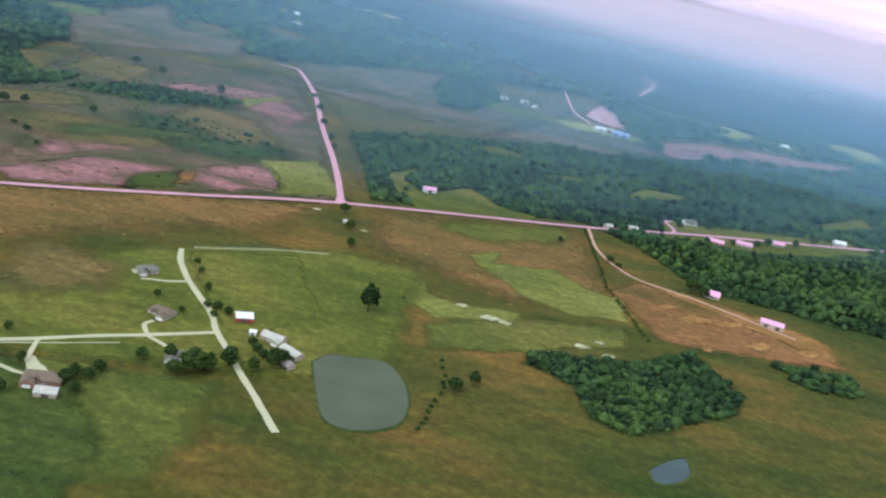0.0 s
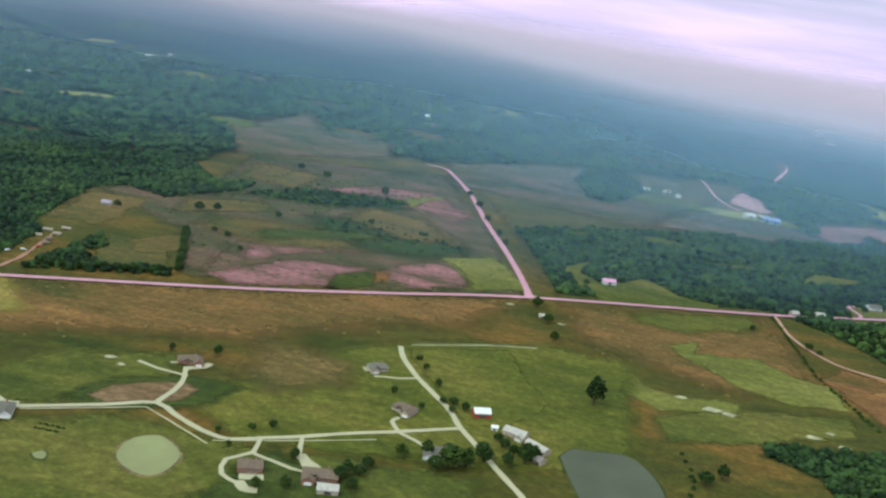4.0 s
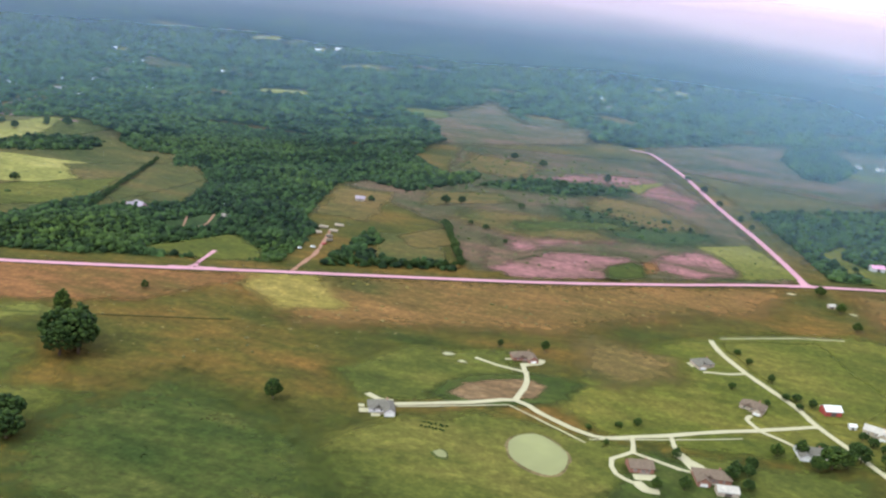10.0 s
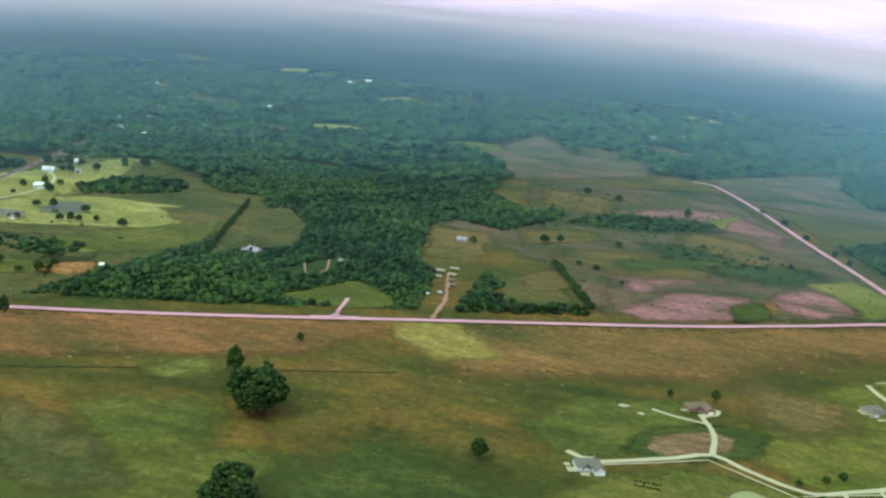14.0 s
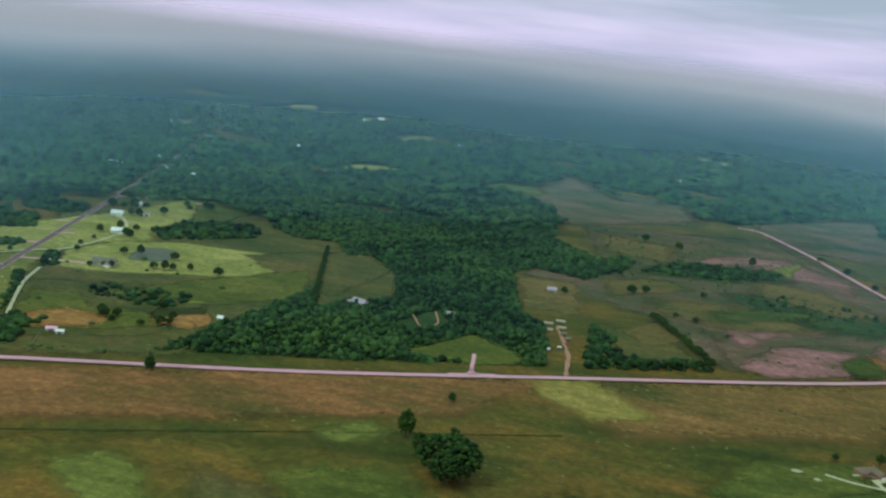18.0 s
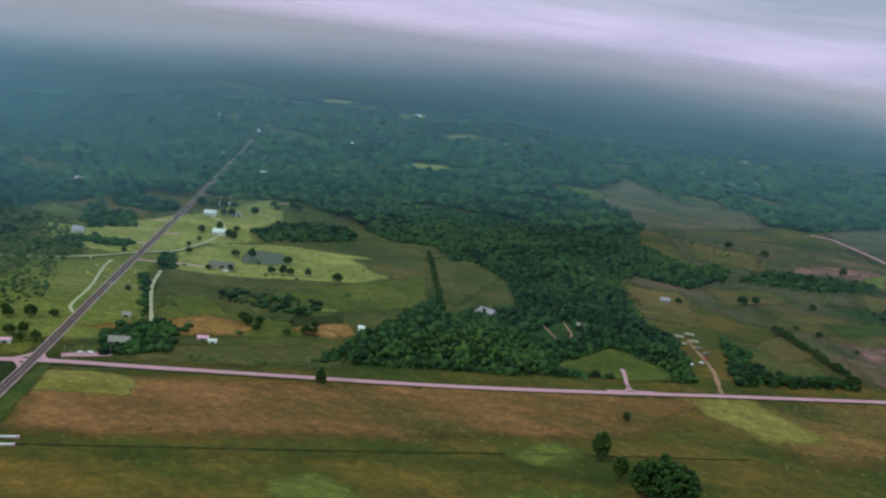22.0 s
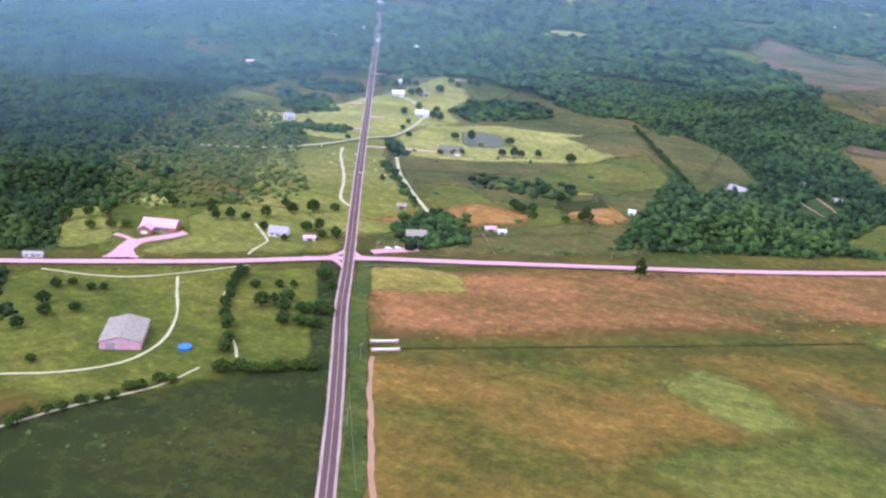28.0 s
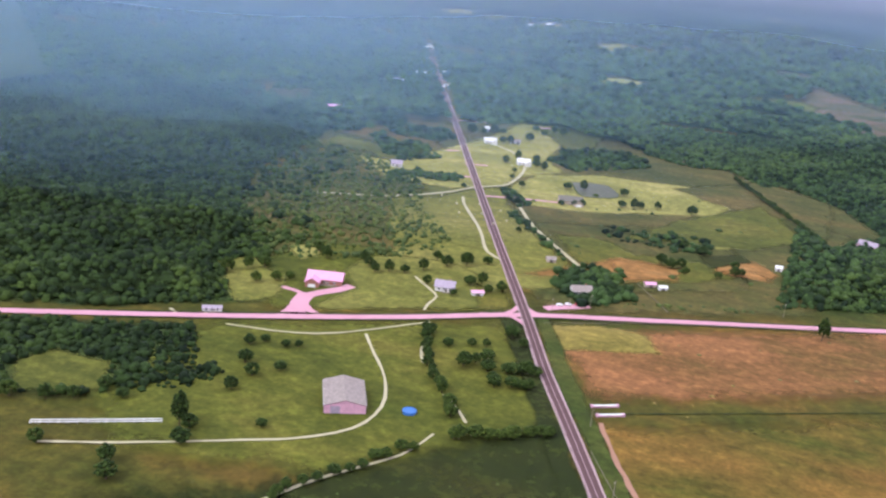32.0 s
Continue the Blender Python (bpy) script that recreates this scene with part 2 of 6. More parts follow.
M = {
    "meadow": meadow("dry_meadow", (0.036, 0.050, 0.006), (0.080, 0.070, 0.011), (0.165, 0.092, 0.020), soft=False),
    "tall": meadow("tall_grass", (0.056, 0.070, 0.009), (0.142, 0.098, 0.019), (0.240, 0.126, 0.030)),
    "green": meadow("mown_grass", (0.064, 0.080, 0.011), (0.110, 0.117, 0.017), (0.166, 0.146, 0.028), 0.014),
    "lawn": meadow("worn_lawn", (0.066, 0.080, 0.014), (0.106, 0.112, 0.020), (0.160, 0.142, 0.032), 0.014),
    "pale": meadow("hay_field", (0.206, 0.203, 0.052), (0.288, 0.270, 0.076), (0.362, 0.317, 0.112), 0.012),
    "straw": meadow("ripe_hay", (0.205, 0.168, 0.038), (0.268, 0.210, 0.054), (0.325, 0.248, 0.080), 0.02),
    "earth_bank": meadow("pond_earth", (0.120, 0.095, 0.042), (0.170, 0.128, 0.062), (0.240, 0.180, 0.095), 0.05, soft=False),
    "grass_bank": meadow("pond_grass", (0.036, 0.052, 0.012), (0.056, 0.070, 0.016), (0.090, 0.086, 0.024), 0.05, soft=False),
    "olive": meadow("olive_hay", (0.115, 0.122, 0.027), (0.170, 0.169, 0.036), (0.225, 0.206, 0.055), 0.012),
    "rust": meadow("rusty_grass", (0.100, 0.076, 0.019), (0.210, 0.104, 0.038), (0.303, 0.137, 0.057), 0.017),
    "umber": meadow("umber_grass", (0.080, 0.074, 0.018), (0.168, 0.102, 0.032), (0.250, 0.132, 0.048), 0.015),
    "mauve": meadow("mauve_grass", (0.100, 0.078, 0.042), (0.262, 0.128, 0.132), (0.385, 0.180, 0.195), 0.03),
    "tan": meadow("tan_grass", (0.074, 0.078, 0.020), (0.132, 0.099, 0.031), (0.192, 0.126, 0.047), 0.02),
    "rose_lot": meadow("rose_bare_lot", (0.46, 0.26, 0.32), (0.56, 0.31, 0.38), (0.64, 0.37, 0.44), 0.02),
    "scrubby": meadow("scrubby_pasture", (0.040, 0.062, 0.019), (0.098, 0.082, 0.042), (0.172, 0.104, 0.076), 0.018),
    "floor": meadow("forest_floor", (0.024, 0.046, 0.014), (0.038, 0.064, 0.018), (0.056, 0.078, 0.022), 0.02),
    "brush": meadow("brush_floor", (0.022, 0.040, 0.016), (0.034, 0.056, 0.020), (0.052, 0.070, 0.026), 0.02, soft=False),
    # rank grass with the lens's corner darkening mixed into its colour
    "dark_green": meadow("darkened_rank_grass", (0.019, 0.029, 0.005), (0.029, 0.038, 0.007), (0.048, 0.048, 0.009), 0.014),
    "weeds": meadow("ditch_weeds", (0.022, 0.034, 0.008), (0.034, 0.044, 0.010), (0.055, 0.055, 0.014), 0.05, soft=False),
    "rank": meadow("verge_grass", (0.036, 0.056, 0.010), (0.058, 0.076, 0.014), (0.090, 0.096, 0.022), 0.03),
    "moor": meadow("olive_moor", (0.050, 0.064, 0.017), (0.088, 0.086, 0.024), (0.140, 0.104, 0.036), 0.016),
    "pond_bed": meadow("dry_pond_bed", (0.150, 0.095, 0.048), (0.200, 0.125, 0.066), (0.250, 0.165, 0.095), 0.05),
    "soil": meadow("bare_soil", (0.220, 0.114, 0.034), (0.308, 0.157, 0.053), (0.407, 0.223, 0.087), 0.03),
    "rose_road": paved("rose_gravel", (0.50, 0.245, 0.31), (0.61, 0.335, 0.41)),
    "asphalt": paved("worn_asphalt", (0.076, 0.042, 0.043), (0.121, 0.070, 0.070)),
    "shoulder": paved("shoulder_paint", (0.441, 0.297, 0.326), (0.546, 0.407, 0.430)),
    "chalk": paved("pale_gravel", (0.40, 0.355, 0.225), (0.50, 0.455, 0.305)),
    "red_dirt": paved("red_dirt", (0.27, 0.145, 0.095), (0.37, 0.21, 0.15)),
    "track": paved("dirt_track", (0.42, 0.24, 0.18), (0.52, 0.32, 0.25)),
    "white_wall": painted("white_siding", (0.72, 0.70, 0.68)),
    "tan_wall": painted("tan_siding", (0.46, 0.38, 0.30)),
    "brick_wall": painted("red_brick", (0.30, 0.15, 0.11)),
    "rose_wall": painted("rose_metal_siding", (0.62, 0.36, 0.46), 0.5),
    "red_wall": painted("barn_red", (0.34, 0.07, 0.06)),
    "roof_grey": painted("grey_shingle", (0.165, 0.150, 0.125), 0.85, 0, 0.25),
    "roof_brown": painted("brown_shingle", (0.170, 0.125, 0.092), 0.85, 0, 0.25),
    "roof_rose": painted("rose_metal_roof", (0.74, 0.36, 0.54), 0.5),
    "roof_lilac": painted("lilac_metal_roof", (0.36, 0.30, 0.37), 0.5),
    "roof_blue": painted("blue_metal_roof", (0.30, 0.36, 0.62), 0.5),
    "roof_white": painted("white_metal_roof", (0.78, 0.76, 0.74), 0.45),
    "roof_pale": painted("weathered_metal_roof", (0.46, 0.42, 0.37), 0.5, 0, 0.25),
    "roof_tin": painted("dull_tin_roof", (0.28, 0.235, 0.215), 0.55, 0, 0.25),
    "trim": painted("white_trim", (0.80, 0.79, 0.77)),
    "door": painted("dark_door", (0.10, 0.08, 0.07)),
    "bark": painted("bark", (0.09, 0.065, 0.045), 0.95, 0, 0.3),
    "wood": painted("weathered_wood", (0.24, 0.20, 0.16), 0.9, 0, 0.3),
    "car_white": painted("white_car_paint", (0.78, 0.78, 0.80), 0.3),
    "car_red": painted("red_car_paint", (0.40, 0.05, 0.06), 0.3),
    "tyre": painted("tyre_rubber", (0.02, 0.02, 0.02), 0.9),
    "pool": painted("blue_pool_liner", (0.06, 0.17, 0.46), 0.3),
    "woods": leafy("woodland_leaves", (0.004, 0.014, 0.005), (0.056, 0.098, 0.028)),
    # darker copy of woodland_leaves; the western woods' deeper shade is in its colour
    "dark_woods": leafy("darkened_woodland_leaves", (0.005, 0.015, 0.004), (0.042, 0.072, 0.015)),
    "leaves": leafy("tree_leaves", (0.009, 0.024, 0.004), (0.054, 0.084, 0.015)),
    "tuft": leafy("weed_tufts", (0.121, 0.115, 0.036), (0.213, 0.170, 0.063)),
    "scrub": leafy("scrub_leaves", (0.038, 0.066, 0.020), (0.088, 0.112, 0.034)),
}
glass, g_nt, g_b = nodes_of("window_glass", 0.08)
g_b.inputs["Base Color"].default_value = (0.03, 0.04, 0.05, 1)
g_b.inputs["Specular IOR Level"].default_value = 0.6
M["glass"] = glass


def water(name, base, rough, gloss=0.28):
    m, nt, b = nodes_of(name, rough)
    p = place_node(nt)
    c = ramp_node(nt, noise_node(nt, p, 0.03, 4.0), [(0.3, tuple(0.85 * x for x in base)), (0.7, tuple(1.15 * x for x in base))])
    nt.links.new(c, b.inputs["Base Color"])
    b.inputs["Specular IOR Level"].default_value = gloss
    bump_node(nt, b, noise_node(nt, p, 0.8, 2.0), 0.12, 0.1)
    return m


M["pond"] = water("grey_pond", (0.080, 0.085, 0.050), 0.45, 0.14)
M["milky"] = water("milky_pond", (0.235, 0.235, 0.090), 0.4)
M["dark_pond"] = water("dark_pond", (0.03, 0.05, 0.05), 0.15)


# ---------------------------------------------------------------- the lie of the land
def relief(x, y):
    """Height of the ground: level round the lanes, rolling further out."""
    x, y = np.asarray(x, float), np.asarray(y, float)
    far = np.clip((y - 1250) / 1400, 0, 1) ** 1.2
    roll = np.sin(x / 310 + 0.7) * np.sin(y / 270 + 1.1) + 0.6 * np.sin(x / 150 + y / 210) + 0.5 * np.sin(x / 520 - y / 330 + 2)
    return far * (14 * roll + 8)


def rng_lcg(seed):
    return np.random.RandomState(seed)


def add_mesh(name, verts, faces, material, smooth=False):
    me = bpy.data.meshes.new(name)
    me.from_pydata([tuple(v) for v in verts], [], faces)
    me.materials.append(material)
    if smooth:
        me.polygons.foreach_set("use_smooth", [True] * len(me.polygons))
    me.update()
    return me


def part(name, bm, material, parent, label=""):
    me = bpy.data.meshes.new(name)
    bm.to_mesh(me)
    bm.free()
    me.materials.append(material)
    ob = new(name, me)
    ob.parent = parent
    return tagged(ob, label)


def axis(a, b, near_lo, near_hi, step, grow):
    """Grid lines from a to b, evenly spaced between near_lo and near_hi and wider outside."""
    mid = list(np.arange(near_lo, near_hi + 1, step))
    lo, hi, s = [], [], step
    v = near_lo
    while v > a:
        s *= grow
        v -= s
        lo.append(v)
    v, s = near_hi, step
    while v < b:
        s *= grow
        v += s
        hi.append(v)
    return np.array(lo[::-1] + mid + hi)


gx, gy = axis(-9000, 9000, -1500, 1400, 25, 1.12), axis(-5000, 9000, -200, 3000, 25, 1.12)
GX, GY = np.meshgrid(gx, gy)
GZ = relief(GX, GY)
nx, ny = len(gx), len(gy)
g_verts = np.stack([GX.ravel(), GY.ravel(), GZ.ravel()], 1)
g_faces = [(j * nx + i, j * nx + i + 1, (j + 1) * nx + i + 1, (j + 1) * nx + i) for j in range(ny - 1) for i in range(nx - 1)]
ground = new("ground", add_mesh("ground", g_verts, g_faces, M["meadow"], True))
tagged(ground, "dry brown and green meadow land running to the horizon", "ground", kind="structure")


def ragged(pts, step=9.0, wobble=3.0, seed=1):
    """A closed outline through pts with an uneven, grown edge."""
    r = rng_lcg(seed)
    out = []
    n = len(pts)
    for i in range(n):
        a, b = np.array(pts[i], float), np.array(pts[(i + 1) % n], float)
        k = max(1, int(np.linalg.norm(b - a) / step))
        side = np.array([-(b - a)[1], (b - a)[0]]) / max(np.linalg.norm(b - a), 1e-6)
        for q in range(k):
            f = q / k
            w = wobble * (r.rand() - 0.5) * 2 * (1 if q else 0.4)
            out.append(a + (b - a) * f + side * w)
    return out


LIFT = [0.10]


def edge_distance(x, y, poly):
    """Distance of points to the outline of poly, positive inside."""
    best, hit = np.full(x.shape, 1e9), np.zeros(x.shape, bool)
    n = len(poly)
    for i in range(n):
        (x0, y0), (x1, y1) = poly[i], poly[(i + 1) % n]
        dx, dy = x1 - x0, y1 - y0
        f = np.clip(((x - x0) * dx + (y - y0) * dy) / max(dx * dx + dy * dy, 1e-9), 0, 1)
        best = np.minimum(best, np.hypot(x - x0 - f * dx, y - y0 - f * dy))
        if y0 != y1:
            hit ^= ((y0 > y) != (y1 > y)) & (x < dx * (y - y0) / dy + x0)
    return np.where(hit, best, -best)


def field(name, pts, material, label, wobble=3.0, category="field", z=None, rim=None):
    """A patch of land cover as a thin sheet on the ground, thinning out over its rim."""
    if z is None:
        LIFT[0] += 0.004
        z = LIFT[0]
    rim = (1.5 + 2.2 * wobble if wobble < 5 else 18.0) if rim is None else rim
    p = np.array(ragged(pts, 14.0, min(wobble, 5) * 0.8, seed=len(pts) + int(abs(pts[0][0]))))
    cell = min(max(rim * 0.45, 2.0), 9.0)
    ax, ay = np.arange(p[:, 0].min() - rim, p[:, 0].max() + rim + cell, cell), np.arange(p[:, 1].min() - rim, p[:, 1].max() + rim + cell, cell)
    X, Y = np.meshgrid(ax, ay)
    c = np.clip(0.5 + edge_distance(X, Y, p) / (1.7 * rim), 0, 1)
    n = len(ax)
    verts = np.stack([X.ravel(), Y.ravel(), relief(X, Y).ravel() + z], 1)
    flat = c.ravel()
    faces = [q for q in ((j * n + i, j * n + i + 1, (j + 1) * n + i + 1, (j + 1) * n + i) for j in range(len(ay) - 1) for i in range(n - 1)) if max(flat[k] for k in q) > 0]
    used = sorted({k for q in faces for k in q})
    at = {k: i for i, k in enumerate(used)}
    me = add_mesh(name, verts[used], [tuple(at[k] for k in q) for q in faces], material)
    me.attributes.new("cover", "FLOAT", "POINT").data.foreach_set("value", flat[used].astype(np.float32))
    return tagged(new(name, me), label, category, kind="structure")


def smooth_line(pts, step=8.0):
    """Points along a curve through pts."""
    p = [np.array(q, float) for q in pts]
    p = [2 * p[0] - p[1]] + p + [2 * p[-1] - p[-2]]
    out = []
    for i in range(1, len(p) - 2):
        k = max(2, int(np.linalg.norm(p[i + 1] - p[i]) / step))
        for q in range(k):
            t = q / k
            out.append(0.5 * (2 * p[i] + (p[i + 1] - p[i - 1]) * t + (2 * p[i - 1] - 5 * p[i] + 4 * p[i + 1] - p[i + 2]) * t * t
                              + (3 * p[i] - p[i - 1] - 3 * p[i + 1] + p[i + 2]) * t ** 3))
    out.append(p[-2])
    return out


def band(pts, width, z, offset=0.0, wobble=0.0, seed=3, thick=0.12):
    """The bmesh of a road bed along pts."""
    line, r = smooth_line(pts), rng_lcg(seed)
    bm, rows = bmesh.new(), []
    for i, p in enumerate(line):
        d = line[min(i + 1, len(line) - 1)] - line[max(i - 1, 0)]
        s = np.array([-d[1], d[0]]) / max(np.linalg.norm(d), 1e-6)
        a, b = p + s * (offset + width / 2 + wobble * (r.rand() - 0.5)), p + s * (offset - width / 2 + wobble * (r.rand() - 0.5))
        base = float(relief(p[0], p[1])) + z
        rows.append([bm.verts.new((*a, base - thick)), bm.verts.new((*a, base)), bm.verts.new((*b, base)), bm.verts.new((*b, base - thick))])
    for u, v in zip(rows, rows[1:]):
        for k in range(3):
            bm.faces.new((u[k], u[k + 1], v[k + 1], v[k]))
    bmesh.ops.recalc_face_normals(bm, faces=bm.faces)
    return bm


def lane(name, pts, width, material, label, z=0.5, wobble=0.4, category="road"):
    if material is M["chalk"]:
        width, wobble = width * (0.62 if name == "drive" else 0.86), wobble * 1.3
    ob = part(name, band(pts, width, z, wobble=wobble, seed=int(abs(pts[0][0])) + 1), material, None)
    return tagged(ob, label, category, kind="structure")

# ---------------------------------------------------------------- fields
def inside(x, y, poly):
    x, y = np.asarray(x, float), np.asarray(y, float)
    hit = np.zeros(x.shape, bool)
    n = len(poly)
    for i in range(n):
        (x0, y0), (x1, y1) = poly[i], poly[(i + 1) % n]
        if y0 == y1:
            continue
        hit ^= ((y0 > y) != (y1 > y)) & (x < (x1 - x0) * (y - y0) / (y1 - y0) + x0)
    return hit


def road_y(x):
    """The rose lane."""
    return np.interp(x, [-1500, -754, -531, -259, -76, 110, 347, 606, 744, 1500], [-92, 280, 405, 524, 620, 718, 867, 988, 1066, 1450])


WOODS = {}
WOODS["northeast"] = [(372, 905), (345, 1030), (300, 1190), (380, 1262), (500, 1362), (636, 1430), (789, 1530), (922, 1640), (1085, 1650), (1400, 1680), (1400, 830), (871, 825), (700, 850), (655, 950), (600, 1003)]
WOODS["middle"] = [(-372, 512), (-255, 562), (-92, 645), (-110, 760), (-140, 801), (-180, 975), (-99, 1147), (-171, 1240), (-420, 1240), (-410, 1000), (-330, 850), (-350, 690)]
WOODS["block"] = [(-62, 655), (44, 712), (30, 735), (-24, 705), (-50, 730), (-40, 760), (-70, 800)]
WOODS["west"] = [(-684, 345), (-762, 290), (-1300, 90), (-1300, 950), (-880, 1000), (-850, 800), (-840, 640), (-800, 540), (-720, 430)]
WOODS["scrubland"] = [(-850, 800), (-780, 790), (-700, 720), (-672, 640), (-610, 520), (-640, 460), (-700, 430), (-730, 430), (-800, 540)]
WOODS["scrub_edge"] = [(-850, 800), (-805, 795), (-775, 700), (-765, 600), (-720, 520), (-690, 440), (-730, 430), (-800, 540), (-840, 640)]
WOODS["scrub_copse"] = [(-735, 690), (-715, 715), (-690, 690), (-680, 640), (-700, 600), (-725, 640)]
WOODS["clump"] = [(528, 610), (572, 617), (612, 632), (660, 678), (685, 614), (673, 579), (625, 538), (591, 512), (568, 524), (558, 568), (528, 585)]
WOODS["clump_east"] = [(727, 690), (800, 705), (790, 660), (740, 655)]
WOODS["southwest"] = [(-839, 231), (-794, 252), (-697, 292), (-682, 268), (-672, 250), (-650, 246), (-664, 220), (-708, 191), (-740, 180), (-800, 170)]
WOODS["belt"] = [(-230, 1087), (-126, 1095), (-54, 1180), (-42, 1120), (-97, 990), (-173, 1025)]
WOODS["belt_north"] = [(-40, 1090), (60, 1120), (140, 1175), (150, 1235), (90, 1215), (10, 1195)]
WOODS["lane_wood"] = [(70, 1050), (110, 985), (160, 940), (225, 950), (262, 1010), (215, 1050), (150, 1085)]
WOODS["treeline"] = [(-600, 885), (-596, 950), (-570, 985), (-510, 990), (-490, 930), (-530, 885), (-568, 850)]
WOODS["hilltop"] = [(368, 1751), (393, 1918), (476, 1913), (493, 1742), (439, 1560), (395, 1564)]
WOODS["highway_belt"] = [(-726, 694), (-696, 710), (-658, 722), (-664, 742), (-706, 742), (-730, 716)]
WOODS["house_grove"] = [(-526, 484), (-512, 528), (-492, 524), (-470, 470), (-486, 446), (-512, 452)]
WOODS["hill"] = [(-590, 1200), (-562, 1112), (-500, 1010), (-454, 972), (-400, 985), (-405, 1245), (-600, 1245)]
WOODS["pasture_west"] = [(-762, 787), (-821, 895), (-749, 872), (-705, 813), (-736, 772)]
WOODS["pasture_north"] = [(-829, 945), (-846, 1024), (-786, 968), (-755, 977), (-723, 929), (-734, 890), (-793, 901)]
WOODS["hedge_drive"] = [(-526, 533), (-583, 621), (-601, 655), (-575, 621), (-523, 538)]
WOODS["hedge_corner"] = [(-617, 706), (-612, 727), (-578, 680), (-588, 664)]
WOODS["thicket"] = [(-507, 623), (-501, 648), (-455, 652), (-431, 668), (-410, 630), (-431, 608), (-489, 606)]
WOODS["roadside"] = [(-529, 500), (-484, 532), (-466, 470), (-500, 440)]
CLEARINGS = [
    [(-388, 880), (-346, 942), (-291, 870), (-262, 772), (-317, 700), (-345, 780)],
    [(-208, 610), (-165, 700), (-120, 665), (-108, 640), (-150, 612)],
    [(372, 1027), (408, 1094), (394, 1014), (418, 982), (470, 1046), (501, 993), (545, 981), (538, 955), (421, 902), (400, 943), (382, 971)],
    [(690, 1000), (700, 1100), (980, 1210), (1000, 1150), (800, 1030)],
    [(-751, 210), (-742, 232), (-709, 232), (-693, 205), (-734, 181)],
]
CLEARINGS += [
    [(-240, 690), (-215, 750), (-190, 720), (-215, 680)],
    [(352, 1225), (399, 1262), (422, 1250), (385, 1212)],
    [(449, 1292), (499, 1318), (544, 1303), (529, 1266), (481, 1261)],
    [(557, 1207), (614, 1233), (611, 1206), (563, 1177)],
    [(663, 1175), (702, 1259), (772, 1273), (741, 1216)],
    [(936, 1263), (1060, 1396), (1051, 1327), (949, 1245)],
    [(-738, 395), (-727, 418), (-687, 390), (-676, 356), (-696, 336), (-718, 362)],
]
FAR_OPEN = [
    [(-296, 1660), (-230, 1990), (-107, 1720), (15, 1768), (43, 1583), (-163, 1380)],
    [(757, 1671), (966, 1855), (1278, 2023), (1181, 1820), (797, 1545)],
    [(180, 1450), (130, 1650), (330, 1900), (700, 2050), (760, 1500), (560, 1360)],
]

FAR_OPEN += [[(205, 2160), (262, 2130), (360, 2050), (345, 1990), (230, 2050)], [(815, 3100), (850, 3080), (900, 2800), (935, 2580), (835, 2240), (800, 2260), (880, 2580), (860, 2800)]]
# clearings scattered through the far woods
g_rand = rng_lcg(314)
FAR_GLADES = []
for k in range(84):
    gy_ = 1650 + 2500 * g_rand.rand() ** 1.2
    gx_ = -330 + (g_rand.rand() - 0.5) * 1.7 * gy_
    rx_, ry_ = (0.022 + 0.035 * g_rand.rand()) * gy_, (0.016 + 0.03 * g_rand.rand()) * gy_
    FAR_GLADES.append([(gx_ + rx_ * math.cos(a) * (0.7 + 0.5 * g_rand.rand()), gy_ + ry_ * math.sin(a) * (0.7 + 0.5 * g_rand.rand())) for a in np.arange(0, 6.2, 0.8)])
FAR_OPEN += FAR_GLADES

field("field", [(50, 722), (110, 752), (338, 866), (262, 1190), (150, 1500), (-140, 1400), (-95, 1150), (-175, 980), (-20, 870)], M["scrubby"], "brown and green rough pasture north of the lane", 5)
field("field", [(60, 735), (94, 724), (166, 770), (200, 792), (283, 850), (290, 880), (262, 1000), (180, 1010), (90, 960), (40, 860)], M["scrubby"], "brown weedy ground by the junction", 5)
field("field", [(80, 779), (112, 832), (177, 858), (192, 841), (165, 800), (166, 772), (96, 726), (64, 738)], M["mauve"], "rose tinted stubble field beside the lane", 5, rim=13)
field("field", [(203, 870), (243, 932), (265, 917), (283, 873), (280, 857), (234, 820), (226, 832), (210, 833)], M["mauve"], "rose tinted stubble field near the junction", 5, rim=13)
field("field", [(56, 876), (99, 919), (121, 920), (182, 960), (185, 936), (106, 865), (71, 815)], M["mauve"], "faded rose weedy grass", 5, rim=20)
field("field", [(33, 1229), (74, 1303), (165, 1345), (237, 1209), (223, 1148), (179, 1196), (105, 1167)], M["mauve"], "faded pinkish hillside grass", 5, rim=24)
field("field", [(101, 1009), (125, 1040), (167, 994), (174, 966), (161, 949), (130, 954)], M["rust"], "rust brown knoll", 5, rim=10)
field("field", [(210, 1010), (221, 1042), (244, 1061), (236, 1030), (228, 997), (241, 963), (295, 1005), (339, 914), (343, 888), (283, 852), (284, 880), (265, 917), (242, 955), (218, 980)], M["olive"], "pale mown strip beside the gravel road", 5, rim=9)
field("field", [(163, 813), (182, 847), (194, 842), (202, 797), (171, 775)], M["rank"], "dark green weedy spot", 5, rim=10)
field("field", [(193, 849), (204, 860), (208, 819), (201, 811)], M["rust"], "orange worn track end", 3, rim=7)
field("field", [(352, 950), (325, 1060), (296, 1200), (240, 1380), (180, 1450), (560, 1420), (800, 1560), (1400, 1740), (1400, 1650), (922, 1630), (636, 1420), (380, 1250), (302, 1190), (345, 1030)], M["moor"], "olive grass between the woods and the far hay field", 5, rim=20, z=0.092)
